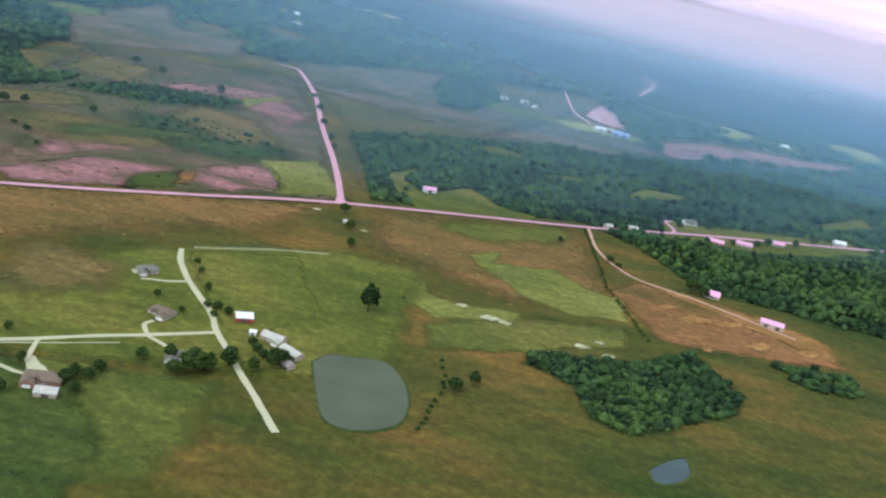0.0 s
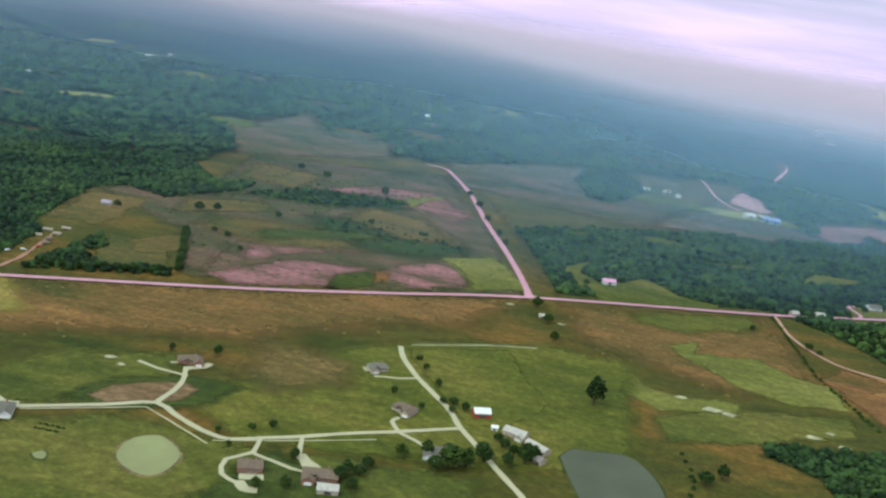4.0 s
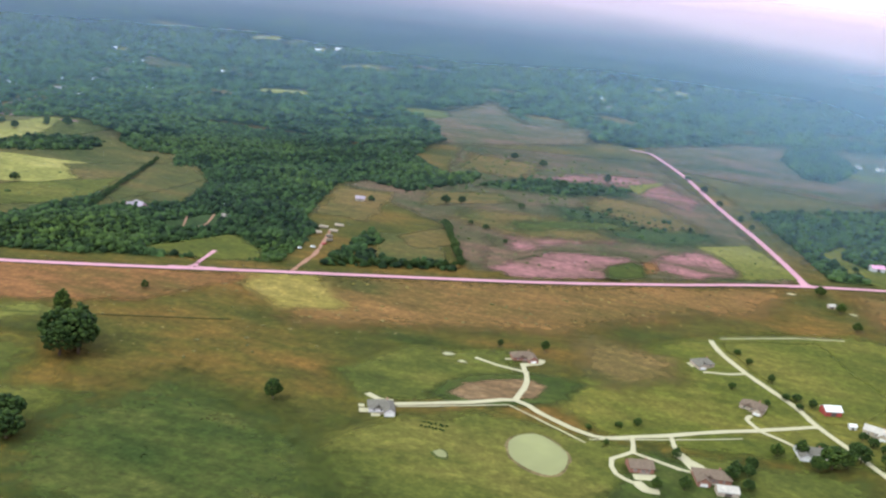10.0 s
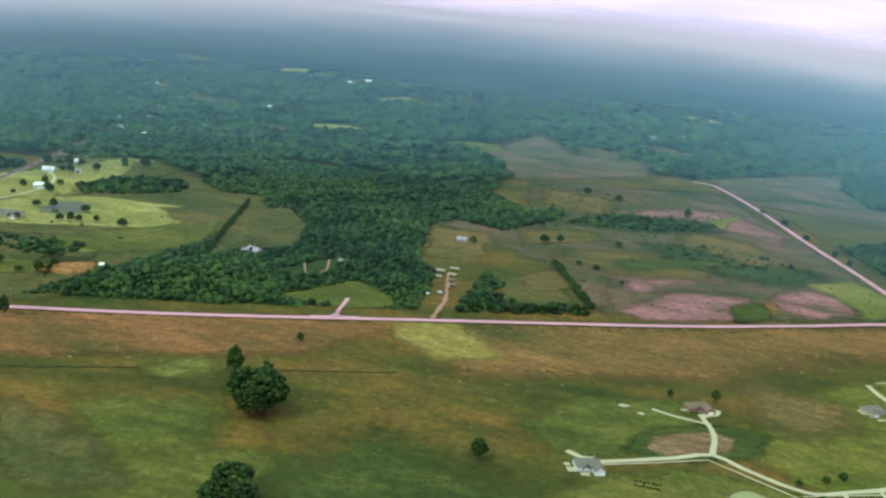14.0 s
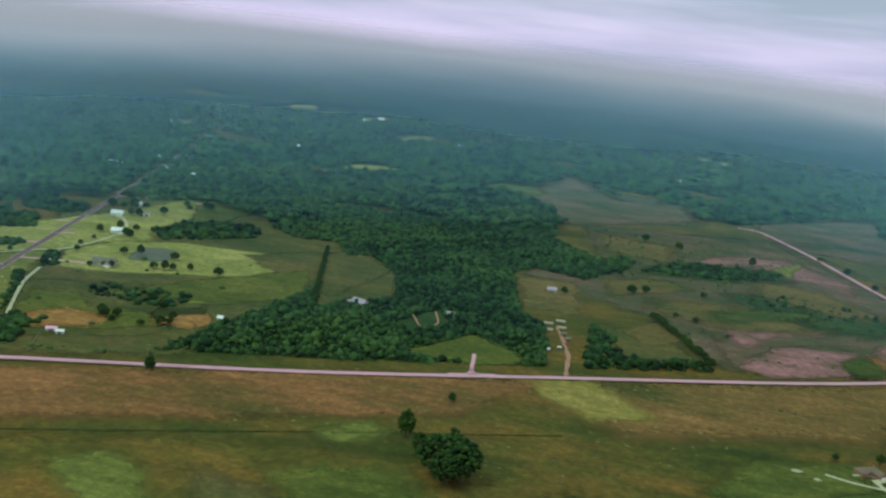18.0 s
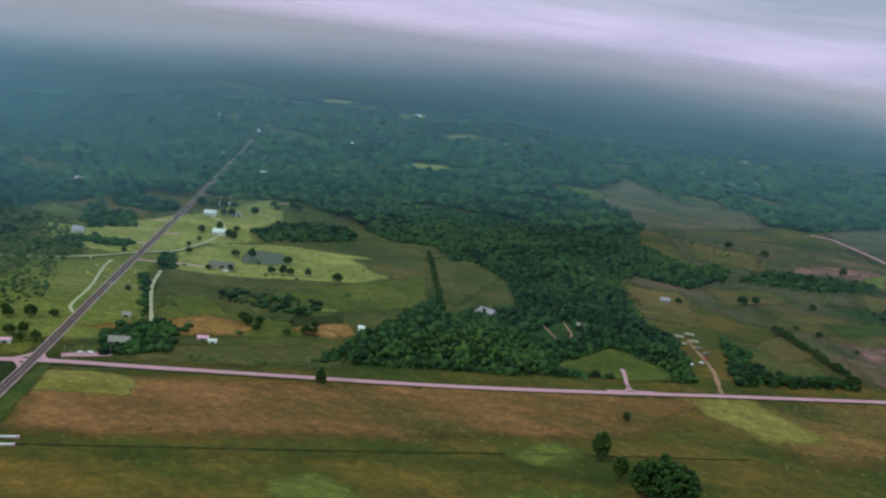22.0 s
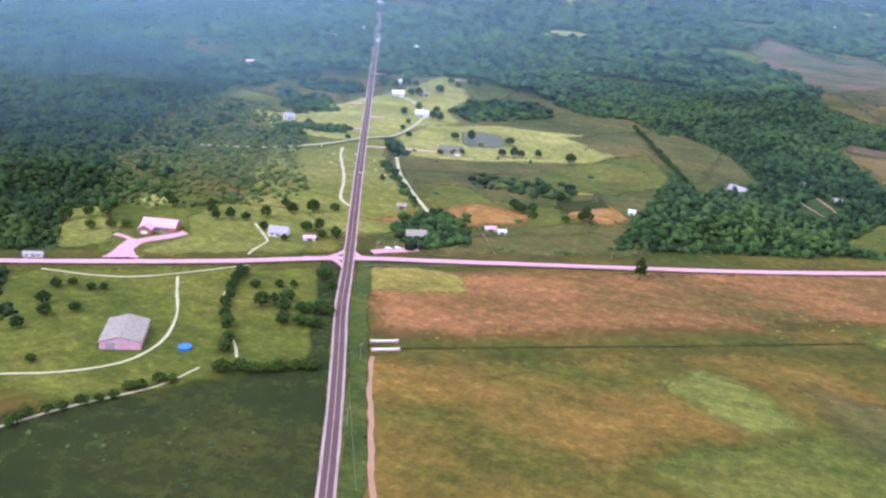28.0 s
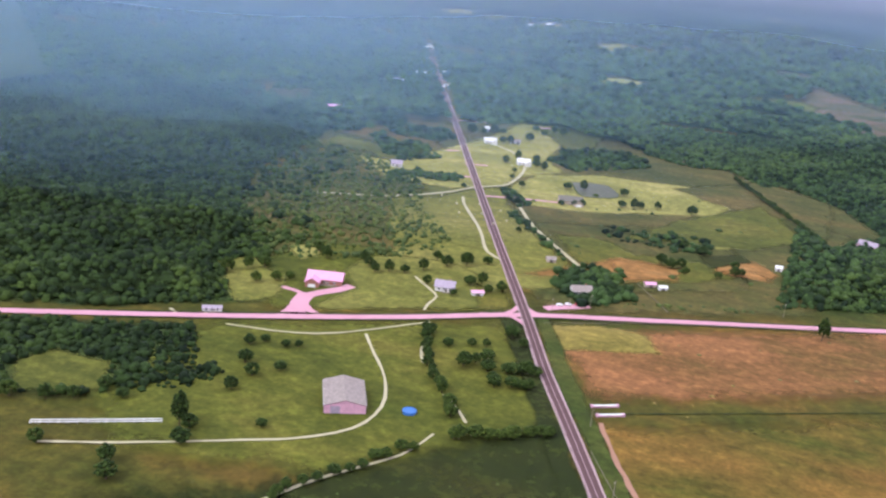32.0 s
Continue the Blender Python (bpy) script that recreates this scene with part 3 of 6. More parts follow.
field("field", [(-20, 900), (80, 870), (170, 930), (90, 990), (-10, 960)], M["tan"], "rust brown grass", 5, rim=32)
field("field", [(60, 1040), (110, 975), (165, 930), (230, 945), (268, 1010), (215, 1055), (140, 1090)], M["floor"], "dark brushy green swathe", 5, rim=34)
field("field", [(-40, 1085), (70, 1110), (150, 1170), (160, 1245), (80, 1225), (0, 1195)], M["floor"], "dark brushy green swathe", 5, rim=34)
field("field", [(60, 900), (110, 935), (170, 985), (150, 1010), (90, 980), (40, 930)], M["rank"], "green weedy swathe", 5, rim=26)
field("field", [(100, 1060), (200, 1010), (250, 1040), (190, 1140), (110, 1150)], M["tan"], "rust brown grass", 5, rim=32)
field("field", [(-90, 1200), (10, 1180), (0, 1320), (-110, 1340)], M["tan"], "brown hillside grass", 5, rim=32)
field("field", [(137, 1262), (190, 1345), (155, 1200)], M["olive"], "pale mown wedge", 3)
field("field", [(-60, 790), (-4, 818), (34, 718), (-24, 690)], M["moor"], "small fenced olive field", 5, rim=6)
field("field", [(-8, 850), (20, 800), (-10, 760), (-40, 790)], M["tan"], "brown end of the fenced field", 5, rim=7)
field("field", [(-170, 950), (-108, 980), (-82, 825), (-138, 822)], M["tan"], "tan paddock beside the yard", 5, rim=9)
field("field", [(-80, 1012), (-3, 1070), (30, 1032), (-60, 940)], M["tan"], "tan overgrown paddock", 5, rim=14)
field("field", [(170, 2300), (170, 2520), (324, 2800), (324, 2500)], M["green"], "far green field", 6)
field("field", [(-334, 2770), (-129, 2722), (-123, 2640), (-330, 2700)], M["pale"], "far pale strip of hay field", 5)
field("field", [(-72, 2540), (100, 2440), (94, 2340), (-22, 2440)], M["pale"], "far pale strip of hay field", 5)
field("field", CLEARINGS[0], M["moor"], "olive brown paddock among the woods", 4)
field("field", CLEARINGS[1], M["lawn"], "small green meadow cut into the woods", 3)
field("field", CLEARINGS[2], M["green"], "green clearing round a barn", 3, rim=6)
field("field", [(444, 881), (578, 960), (574, 909), (497, 850), (447, 851)], M["lawn"], "greener grass along the lane", 5)
field("field", CLEARINGS[3], M["green"], "green yards among the houses", 5)
for glade in CLEARINGS[6:11]:
    field("field", glade, M["green"], "pale green glade in the woods", 2, rim=5)
field("field", FAR_OPEN[2], M["scrubby"], "broad olive brown hay field beyond the woods", 5, rim=30)
field("field", [(480, 1400), (560, 1620), (640, 1820), (760, 1900), (960, 1860), (1400, 1990), (1400, 1760), (800, 1570), (640, 1440)], M["scrubby"], "far rose brown pasture", 6, rim=40)
field("field", [(477, 798), (506, 830), (500, 789), (557, 809), (584, 774), (617, 766), (615, 713), (565, 700), (522, 724), (504, 754), (485, 772)], M["olive"], "pale yellow green hay patch", 4, rim=7)
field("field", [(420, 685), (444, 706), (450, 677), (476, 668), (525, 678), (519, 656), (460, 631), (434, 650)], M["olive"], "pale grass patch in the brown field", 4, rim=6)
field("field", [(340, 640), (352, 667), (356, 637), (356, 613), (373, 608), (366, 589), (351, 604)], M["olive"], "faint pale curl of grass", 3, rim=5)
field("field", [(453, 615), (503, 652), (609, 698), (607, 658), (505, 592), (459, 574)], M["lawn"], "green mown corner of the brown field", 4)
field("field", [(640, 830), (700, 790), (790, 720), (800, 770), (720, 815)], M["soil"], "reddish bare ground round the farm sheds", 4)
field("field", [(605, 790), (640, 830), (800, 720), (730, 700), (640, 690)], M["rust"], "orange brown pasture past the hedge", 4)
field("field", [(-118, 600), (-60, 634), (2, 566), (-44, 536)], M["straw"], "light green rectangular hay field", 4, rim=15)
field("field", [(-110, 598), (110, 716), (330, 850), (300, 740), (240, 700), (150, 600), (60, 560), (-20, 520)], M["umber"], "red brown grass between the lane and the houses", 6, z=0.098, rim=44)
field("field", [(380, 870), (590, 965), (600, 790), (520, 700), (400, 760)], M["umber"], "red brown grass south of the lane", 6, z=0.096, rim=40)
field("field", [(215, 611), (260, 661), (365, 731), (440, 716), (440, 516), (350, 476), (209, 446), (160, 486)], M["green"], "mown green lawns round the houses", 5)
field("field", [(70, 418), (110, 448), (145, 476), (138, 556), (60, 516), (30, 456)], M["lawn"], "green lawn round the western house", 6)
field("field", [(80, 396), (130, 446), (200, 441), (350, 466), (350, 356), (170, 296), (40, 296)], M["lawn"], "green grass round the pond", 6)
field("field", [(97, 453), (103, 480), (129, 506), (163, 523), (187, 516), (180, 485), (145, 455), (116, 445)], M["rank"], "dark green rim of a dried pond", 4, rim=10)
field("pond_bed", [(109, 460), (115, 479), (132, 496), (152, 505), (163, 499), (159, 480), (142, 464), (123, 456)], M["pond_bed"], "bare brown bed of a dried pond", 2, "ground", rim=5)
field("field", [(168, 612), (237, 592), (244, 553), (202, 520), (181, 533)], M["tan"], "dark brown rough grass above the lawns", 6, rim=30)
field("field", [(268, 652), (341, 696), (356, 648), (380, 597), (356, 539), (330, 534), (289, 604)], M["green"], "mown green paddock beside the pale lane", 3, rim=5)
field("field", [(-515, 385), (-340, 478), (-230, 545), (-90, 600), (-130, 500), (-300, 400), (-470, 308)], M["rust"], "orange brown field south of the lane", 6)
field("field", [(-514, 396), (-486, 410), (-454, 412), (-444, 386), (-470, 376), (-490, 366), (-504, 360)], M["straw"], "yellow green corner of the brown field", 3, rim=6)
field("field", [(-340, 335), (-308, 360), (-268, 310), (-300, 298)], M["olive"], "pale green patch in the brown field", 5, rim=15)
field("field", [(-470, 100), (-470, 275), (-440, 288), (-270, 385), (-120, 420), (-60, 300), (-200, 60)], M["tall"], "tall brown and green grass", 5)
field("field", [(-330, 240), (-200, 330), (-60, 360), (-80, 260), (-240, 180)], M["lawn"], "greener low grass", 9)
field("field", [(-690, 303), (-540, 383), (-478, 270), (-520, 205), (-560, 180), (-660, 165), (-700, 200)], M["green"], "bright green pasture at the crossroads", 5)
# rank grass field, also darkened to carry the lens falloff in that corner
field("field", [(-640, 130), (-600, 150), (-545, 207), (-502, 256), (-486, 258), (-456, 182), (-399, 22), (-340, -150), (-430, -160), (-560, 0), (-700, 40)], M["dark_green"], "rank grass below the white rail, darkened for lens falloff", 5)
field("field", [(-672, 340), (-540, 412), (-570, 500), (-700, 470), (-720, 400)], M["green"], "green lawns round the corner houses", 4)
field("field", [(-520, 420), (-350, 505), (-330, 640), (-290, 760), (-420, 800), (-600, 690), (-575, 560)], M["moor"], "brown green paddocks north of the crossroads", 6)
field("field", [(-500, 505), (-420, 540), (-400, 590), (-470, 610), (-540, 560)], M["rust"], "orange worn ground round the sheds", 6)
field("field", [(-570, 620), (-470, 675), (-400, 640), (-390, 540), (-480, 478), (-520, 530)], M["moor"], "green folded pasture by the lane", 4)
field("field", [(-790, 760), (-740, 767), (-721, 854), (-691, 966), (-678, 1105), (-630, 1120), (-601, 962), (-602, 891), (-575, 835), (-608, 790), (-617, 739), (-660, 690), (-720, 690)], M["pale"], "pale pasture round the farmhouse", 4, rim=12)
field("field", [(-649, 1074), (-598, 1200), (-562, 1087), (-565, 1001), (-585, 954)], M["lawn"], "small green field beside the woods", 3, rim=8)
field("field", [(-615, 741), (-599, 810), (-538, 851), (-467, 862), (-414, 875), (-391, 813), (-418, 747), (-458, 727), (-543, 682), (-580, 678)], M["pale"], "pale green hay meadow", 4, rim=7)
field("field", CLEARINGS[4], M["lawn"], "mown green hollow in the woods", 3, rim=6)
field("field", [(-700, 620), (-660, 660), (-620, 729), (-589, 643), (-519, 520), (-522, 465), (-560, 440), (-640, 470)], M["olive"], "bright grass beside the white drive", 4)
field("field", [(-547, 602), (-501, 605), (-476, 581), (-418, 590), (-398, 562), (-440, 530), (-481, 502), (-517, 540)], M["lawn"], "green fold of pasture by the lane", 4, rim=8)
field("field", WOODS["scrubland"], M["moor"], "olive scrubby hillside grass", 5, z=0.094)
field("field", [(-620, 700), (-340, 690), (-330, 850), (-410, 1000), (-560, 1110), (-600, 1240), (-700, 1130), (-740, 900)], M["moor"], "olive rough grass round the hill pastures", 5, z=0.0932)
field("field", [(-850, 860), (-640, 780), (-600, 640), (-560, 480), (-640, 440), (-720, 470), (-800, 600)], M["lawn"], "rough green hillside pasture", 6, z=0.0935)
field("field", FAR_OPEN[1], M["mauve"], "far pinkish stubble field", 10)
for k, glade in enumerate(FAR_GLADES):
    field("field", glade, M[("green", "olive", "scrubby", "pale")[k % 4]], "far clearing among the woods", 5, rim=14, z=0.9)
field("field", FAR_OPEN[0], M["scrubby"], "far brown hillside clearing", 12, rim=40)

# lens corner darkening put into the ground as two darker grass patches
field("field", [(-74, 335), (-38, 404), (57, 370), (102, 305), (20, 240), (-60, 260)], M["rank"], "grass patch darkened for lens falloff", 5, rim=48)
field("field", [(231, 445), (280, 425), (318, 373), (316, 320), (250, 300), (200, 330)], M["rank"], "grass below the houses, darkened for lens falloff", 5, rim=12)
field("field", [(-547, 485), (-488, 505), (-442, 532), (-444, 561), (-487, 565)], M["soil"], "worn orange ground round the sheds", 4)
field("field", [(-414, 571), (-384, 608), (-372, 568)], M["soil"], "orange track end", 3)
field("field", [(-461, 841), (-363, 950), (-299, 884), (-316, 730), (-383, 776)], M["moor"], "olive brown paddock with a hedge", 4)

field("field", [(-210, 429), (-181, 461), (-160, 443), (-190, 412)], M["olive"], "pale patch in the brown field", 5, rim=16)
field("field", [(-221, 366), (-144, 408), (-117, 374), (-124, 332), (-165, 305)], M["lawn"], "greener low grass below the brown field", 5, rim=30)
field("field", [(-322, 325), (-302, 345), (-277, 337), (-251, 302), (-270, 285), (-305, 302)], M["olive"], "pale green patch in the brown field", 5, rim=15)
field("field", [(-253, 350), (-201, 342), (-127, 292), (-164, 268), (-219, 286)], M["moor"], "dark rough grass", 5)

field("bare_ground", [(656, 749), (678, 770), (695, 767), (676, 745)], M["soil"], "pinkish bare spot in the pasture", 2, "ground", rim=4)
field("bare_ground", [(670, 690), (678, 698), (684, 696), (677, 686)], M["soil"], "pinkish bare spot in the pasture", 2, "ground", rim=4)
field("bare_ground", [(712, 721), (731, 738), (745, 736), (728, 717)], M["soil"], "pinkish bare spot in the pasture", 2, "ground", rim=4)
field("bare_ground", [(756, 731), (776, 750), (788, 744), (770, 723)], M["soil"], "pinkish bare spot in the pasture", 2, "ground", rim=4)
field("bare_ground", [(684, 753), (708, 772), (730, 776), (708, 756)], M["soil"], "pinkish bare spot in the pasture", 2, "ground", rim=4)
field("bare_ground", [(644, 771), (658, 785), (669, 783), (657, 767)], M["soil"], "pinkish bare spot in the pasture", 2, "ground", rim=4)
field("bare_ground", [(-743, 400), (-732, 396), (-699, 381), (-698, 372), (-728, 384)], M["soil"], "cut of bare earth on the lawn", 2, "ground", rim=3)
field("field", [(-739, 398), (-728, 419), (-688, 389), (-676, 356), (-696, 336), (-718, 362)], M["olive"], "mown lawn beside the woods", 3, rim=6)
field("field", [(-715, 454), (-699, 464), (-687, 446), (-693, 427)], M["pale"], "bright mown lawn", 3, rim=6)
field("field", [(-651, 348), (-640, 393), (-660, 424), (-659, 454), (-635, 475), (-597, 478), (-577, 467), (-559, 402)], M["olive"], "bright mown lawn round the corner houses", 3, rim=7)
field("bare_ground", [(-494, 558), (-465, 561), (-441, 560), (-444, 533), (-476, 514)], M["soil"], "orange worn ground", 3, "ground", rim=6)
field("bare_ground", [(-414, 586), (-385, 619), (-367, 591), (-372, 578), (-390, 592), (-412, 573)], M["soil"], "orange worn track", 3, "ground", rim=4)
field("garden_plot", [(-418, 647), (-405, 657), (-402, 644), (-415, 634)], M["pale"], "small mown garden plot", 1, "ground", rim=2)
field("garden_plot", [(-393, 668), (-384, 675), (-382, 665), (-390, 657)], M["soil"], "small bare garden plot", 1, "ground", rim=2)
field("field", [(-427, 607), (-394, 631), (-386, 614), (-419, 579)], M["dark_green"], "dark green strip of pasture", 3, rim=5)
field("field", [(-485, 622), (-454, 704), (-373, 824), (-334, 710), (-386, 651), (-436, 642)], M["lawn"], "green square pasture", 3, rim=8)

# ---------------------------------------------------------------- roads
lane("road", [(-1500, -92), (-1100, 113), (-754, 280), (-613, 354), (-531, 405), (-444, 443), (-259, 524), (-76, 620), (110, 718), (220, 786), (347, 867), (606, 988), (744, 1066), (1000, 1195), (1500, 1450)], 6.5, M["rose_road"], "straight rose coloured gravel country road", 0.62, 0.5)
lane("road", [(347, 868), (313, 1013), (264, 1190), (212, 1395), (158, 1550), (138, 1585), (108, 1590)], 7.0, M["rose_road"], "rose gravel side road running north", 0.6, 0.8)
lane("road", [(602, 986), (607, 900), (633, 841), (672, 822), (708, 804), (770, 765)], 3.4, M["track"], "narrow farm road beside the woods", 0.58, 0.6)
LANE_EDGE = [(-754, 280), (-613, 354), (-545, 398), (-515, 412), (-444, 443), (-259, 524), (-76, 620), (110, 718), (220, 786), (335, 859), (365, 877), (606, 988), (744, 1066)]
for off, wide in ((4.6, 2.6), (-4.5, 1.9)):
    tagged(part("verge_grass", band(LANE_EDGE, wide, 0.5, off, 1.3, seed=9), M["weeds"], None), "dark weedy verge along the rose lane", "verge", kind="structure")
HIGHWAY = [(-60, -900), (-190, -540), (-330, -150), (-390, 22), (-448, 185), (-479, 268), (-503, 330), (-530, 408), (-596, 592), (-716, 932), (-808, 1192), (-918, 1500), (-985, 1690)]
highway = tagged(part("highway", band(HIGHWAY, 7.0, 0.85), M["asphalt"], None), "dark two lane asphalt highway with pale edge lines", "road", kind="structure")
for off, wide in ((3.1, 0.45), (-3.1, 0.45), (0.0, 0.25)):
    part("edge_line" if off else "centre_line", band(HIGHWAY, wide, 0.862, off, thick=0.008), M["shoulder"], highway, "pale painted line")
for s in (1, -1):
    part("verge", band(HIGHWAY, 0.45, 0.6, s * 3.76, 0.3), M["shoulder"], highway, "pale gravel shoulder")
for off in (9.5, -9.5):
    outer = [(x_ + off * 1.55, y_ + off * 0.56) for x_, y_ in HIGHWAY[1:8]]
    inner = [(x_ + off * 0.45, y_ + off * 0.16) for x_, y_ in HIGHWAY[1:8]]
    field("verge_grass", inner + outer[::-1], M["rank" if off > 0 else "dark_green"], "green mown verge along the highway", 2, rim=2.5)
# flared mouths of the junctions
for pts in ([(-556, 393), (-541, 402), (-536, 420)], [(-519, 412), (-528, 404), (-522, 385)], [(-508, 418), (-524, 412), (-537, 426)], [(-552, 395), (-537, 399), (-526, 390)], [(328, 854), (342, 864), (340, 884)], [(366, 876), (352, 871), (341, 886)]):
    lane("junction_mouth", pts, 3.6, M["rose_road"], "rose gravel flare at a road junction", 0.58, 0.3)
lane("dirt_track", [(-466, 282), (-452, 243), (-435, 200), (-400, 110), (-352, -20)], 2.6, M["red_dirt"], "reddish dirt track beside the highway", 0.5, 1.2)
lane("farm_drive", [(-482, 284), (-470, 290), (-457, 297), (-373, 340), (-282, 387), (-200, 430), (-60, 500)], 1.1, M["weeds"], "thin dark rut across the brown field", 0.5, 0.6)
lane("driveway", [(-627, 684), (-590, 697), (-556, 706)], 4.0, M["rose_road"], "pale gravel driveway", 0.5)
lane("driveway", [(-653, 331), (-661, 353), (-663, 371)], 11.0, M["rose_road"], "wide rose gravel driveway", 0.5, 1.2)
lane("driveway", [(-664, 363), (-657, 376), (-649, 386), (-644, 397)], 8.0, M["rose_road"], "rose gravel turning place", 0.52, 1.0)
lane("driveway", [(-663, 367), (-673, 371), (-682, 373)], 4.0, M["rose_road"], "short rose gravel arm of the driveway", 0.515, 0.8)
lane("junction_mouth", [(-664, 326), (-662, 339), (-664, 356)], 5.0, M["rose_road"], "rose gravel flare of the driveway", 0.49, 0.5)
lane("junction_mouth", [(-640, 340), (-651, 345), (-661, 358)], 5.0, M["rose_road"], "rose gravel flare of the driveway", 0.495, 0.5)
lane("driveway", [(-722, 307), (-715, 302), (-705, 300), (-702, 306), (-701, 313)], 2.6, M["chalk"], "pale looped drive at the mobile home", 0.5, 0.4)
lane("driveway", [(-613, 437), (-597, 419), (-589, 408), (-590, 393), (-589, 381)], 2.2, M["chalk"], "pale curved house drive", 0.5, 0.4)
lane("driveway", [(-142, 587), (-147, 610), (-152, 640)], 3.2, M["rose_road"], "short gravel field entrance", 0.5, 0.8)
for pts in ([(-160, 581), (-146, 588), (-145, 602)], [(-126, 598), (-141, 592), (-146, 606)]):
    lane("junction_mouth", pts, 2.4, M["rose_road"], "rose gravel flare of the field entrance", 0.505, 0.4)
lane("driveway", [(-73, 624), (-80, 690), (-100, 770)], 3.4, M["red_dirt"], "stony yard entrance among the trees", 0.5, 2.0)
lane("driveway", [(-230, 725), (-212, 690), (-202, 708), (-214, 748)], 1.8, M["red_dirt"], "looped drive in the woods", 0.5, 0.6)
lane("farm_road", [(245, 2092), (285, 2062), (335, 2022)], 6.0, M["rose_road"], "far gravel farm road", 0.6)
lane("farm_road", [(604, 2143), (631, 2032), (639, 1829), (669, 1713), (687, 1672)], 5.0, M["rose_road"], "far gravel farm road", 0.6)
lane("farm_road", [(831, 3060), (873, 2959), (890, 2675), (907, 2578), (858, 2409), (821, 2268)], 8.0, M["rose_road"], "far winding gravel road", 0.6)
# the cul de sac
lane("lane", [(327, 525), (306, 511), (289, 499), (265, 484), (242, 467), (220, 453), (206, 444), (194, 445), (180, 451), (165, 459), (149, 469), (125, 452), (103, 438), (85, 427)], 4.6, M["chalk"], "pale gravel residential lane", 0.6, 0.5)
lane("lane", [(149, 469), (150, 500), (141, 528)], 4.2, M["chalk"], "pale gravel spur", 0.61, 0.5)
lane("driveway", [(148, 516), (126, 518), (110, 523)], 3.2, M["chalk"], "pale curved driveway", 0.6, 0.5)
lane("driveway", [(88, 425), (115, 441), (147, 461)], 1.3, M["chalk"], "narrow pale line beside the drive", 0.5, 0.3)
lane("driveway", [(146, 461), (172, 447), (197, 433)], 1.5, M["chalk"], "narrow pale ditch path", 0.5, 0.4)
lane("lane", [(261, 653), (267, 632), (285, 597), (303, 570), (317, 549), (327, 526), (338, 509), (356, 479), (371, 455), (390, 424)], 5.0, M["chalk"], "pale gravel lane", 0.59, 0.5)
lane("path", [(268, 661), (293, 677), (323, 696), (342, 705), (363, 714)], 1.6, M["chalk"], "thin pale fence path", 0.5, 0.5, "path")
lane("driveway", [(257, 581), (263, 584), (274, 587), (286, 595)], 3.2, M["chalk"], "pale house driveway", 0.55)
lane("driveway", [(220, 455), (223, 435), (213, 421), (217, 405), (228, 399)], 3.2, M["chalk"], "looped pale driveway", 0.55)
lane("driveway", [(242, 465), (247, 444), (256, 426), (237, 430), (223, 434)], 3.2, M["chalk"], "looped pale driveway", 0.57)
lane("driveway", [(290, 501), (304, 494), (318, 483)], 3.4, M["chalk"], "pale driveway", 0.55)
lane("driveway", [(291, 503), (285, 514), (288, 522)], 3.6, M["chalk"], "short pale driveway", 0.55)
lane("path", [(198, 438), (251, 466), (282, 484)], 1.1, M["chalk"], "thin pale ditch line beside the lane", 0.5, 0.3, "path")
for pts, wide in (([(141, 526), (150, 535), (152, 543)], 6.0), ([(247, 444), (258, 434), (266, 427)], 8.0), ([(228, 402), (233, 395), (240, 396)], 7.0), ([(84, 431), (76, 429), (67, 434)], 5.0), ([(318, 484), (324, 480), (330, 482)], 5.0)):
    lane("parking_apron", pts, wide, M["chalk"], "pale gravel apron before a house", 0.56, 1.0)
for ditch in ([(105, 985), (119, 964), (138, 952), (162, 945), (174, 969)], [(80, 779), (94, 806), (111, 837), (149, 862), (193, 863)], [(204, 887), (242, 947), (272, 915), (284, 867)], [(-359, 237), (-344, 239), (-324, 240), (-294, 233)]):
    lane("ditch", ditch, 1.7, M["weeds"], "dark weedy ditch winding through rough grass", 0.30, 1.4, "ditch")
# the pasture
lane("drive", [(-760, 600), (-710, 622), (-683, 645), (-658, 678), (-641, 712), (-619, 737), (-614, 768), (-615, 814), (-625, 866), (-660, 918), (-684, 932)], 5.0, M["chalk"], "white farm drive over the pasture", 0.6)
lane("drive", [(-560, 500), (-582, 520), (-596, 558), (-608, 588), (-632, 639), (-642, 668)], 4.0, M["chalk"], "worn pale track over the pasture", 0.6)
lane("drive", [(-484, 474), (-493, 494), (-529, 551), (-565, 612), (-586, 661), (-616, 732)], 4.6, M["chalk"], "white farm drive along the hedge", 0.62)
lane("drive", [(-690, 152), (-659, 166), (-622, 186), (-594, 202), (-574, 222), (-569, 248), (-578, 278), (-594, 305), (-608, 328)], 2.6, M["chalk"], "curving white farm drive", 0.6)
lane("drive", [(-683, 302), (-650, 308), (-623, 321), (-580, 364)], 2.4, M["chalk"], "white drive below the road", 0.62)
lane("drive", [(-596, 105), (-590, 133), (-587, 148), (-569, 179), (-546, 209), (-538, 234)], 2.2, M["chalk"], "white drive half hidden under a tree row", 0.6)
lane("drive", [(-527, 251), (-535, 264), (-545, 275)], 2.4, M["chalk"], "short white drive by the hedge", 0.6)
lane("drive", [(-566, 306), (-572, 322), (-574, 338)], 2.4, M["chalk"], "short white drive by the hedge", 0.6)

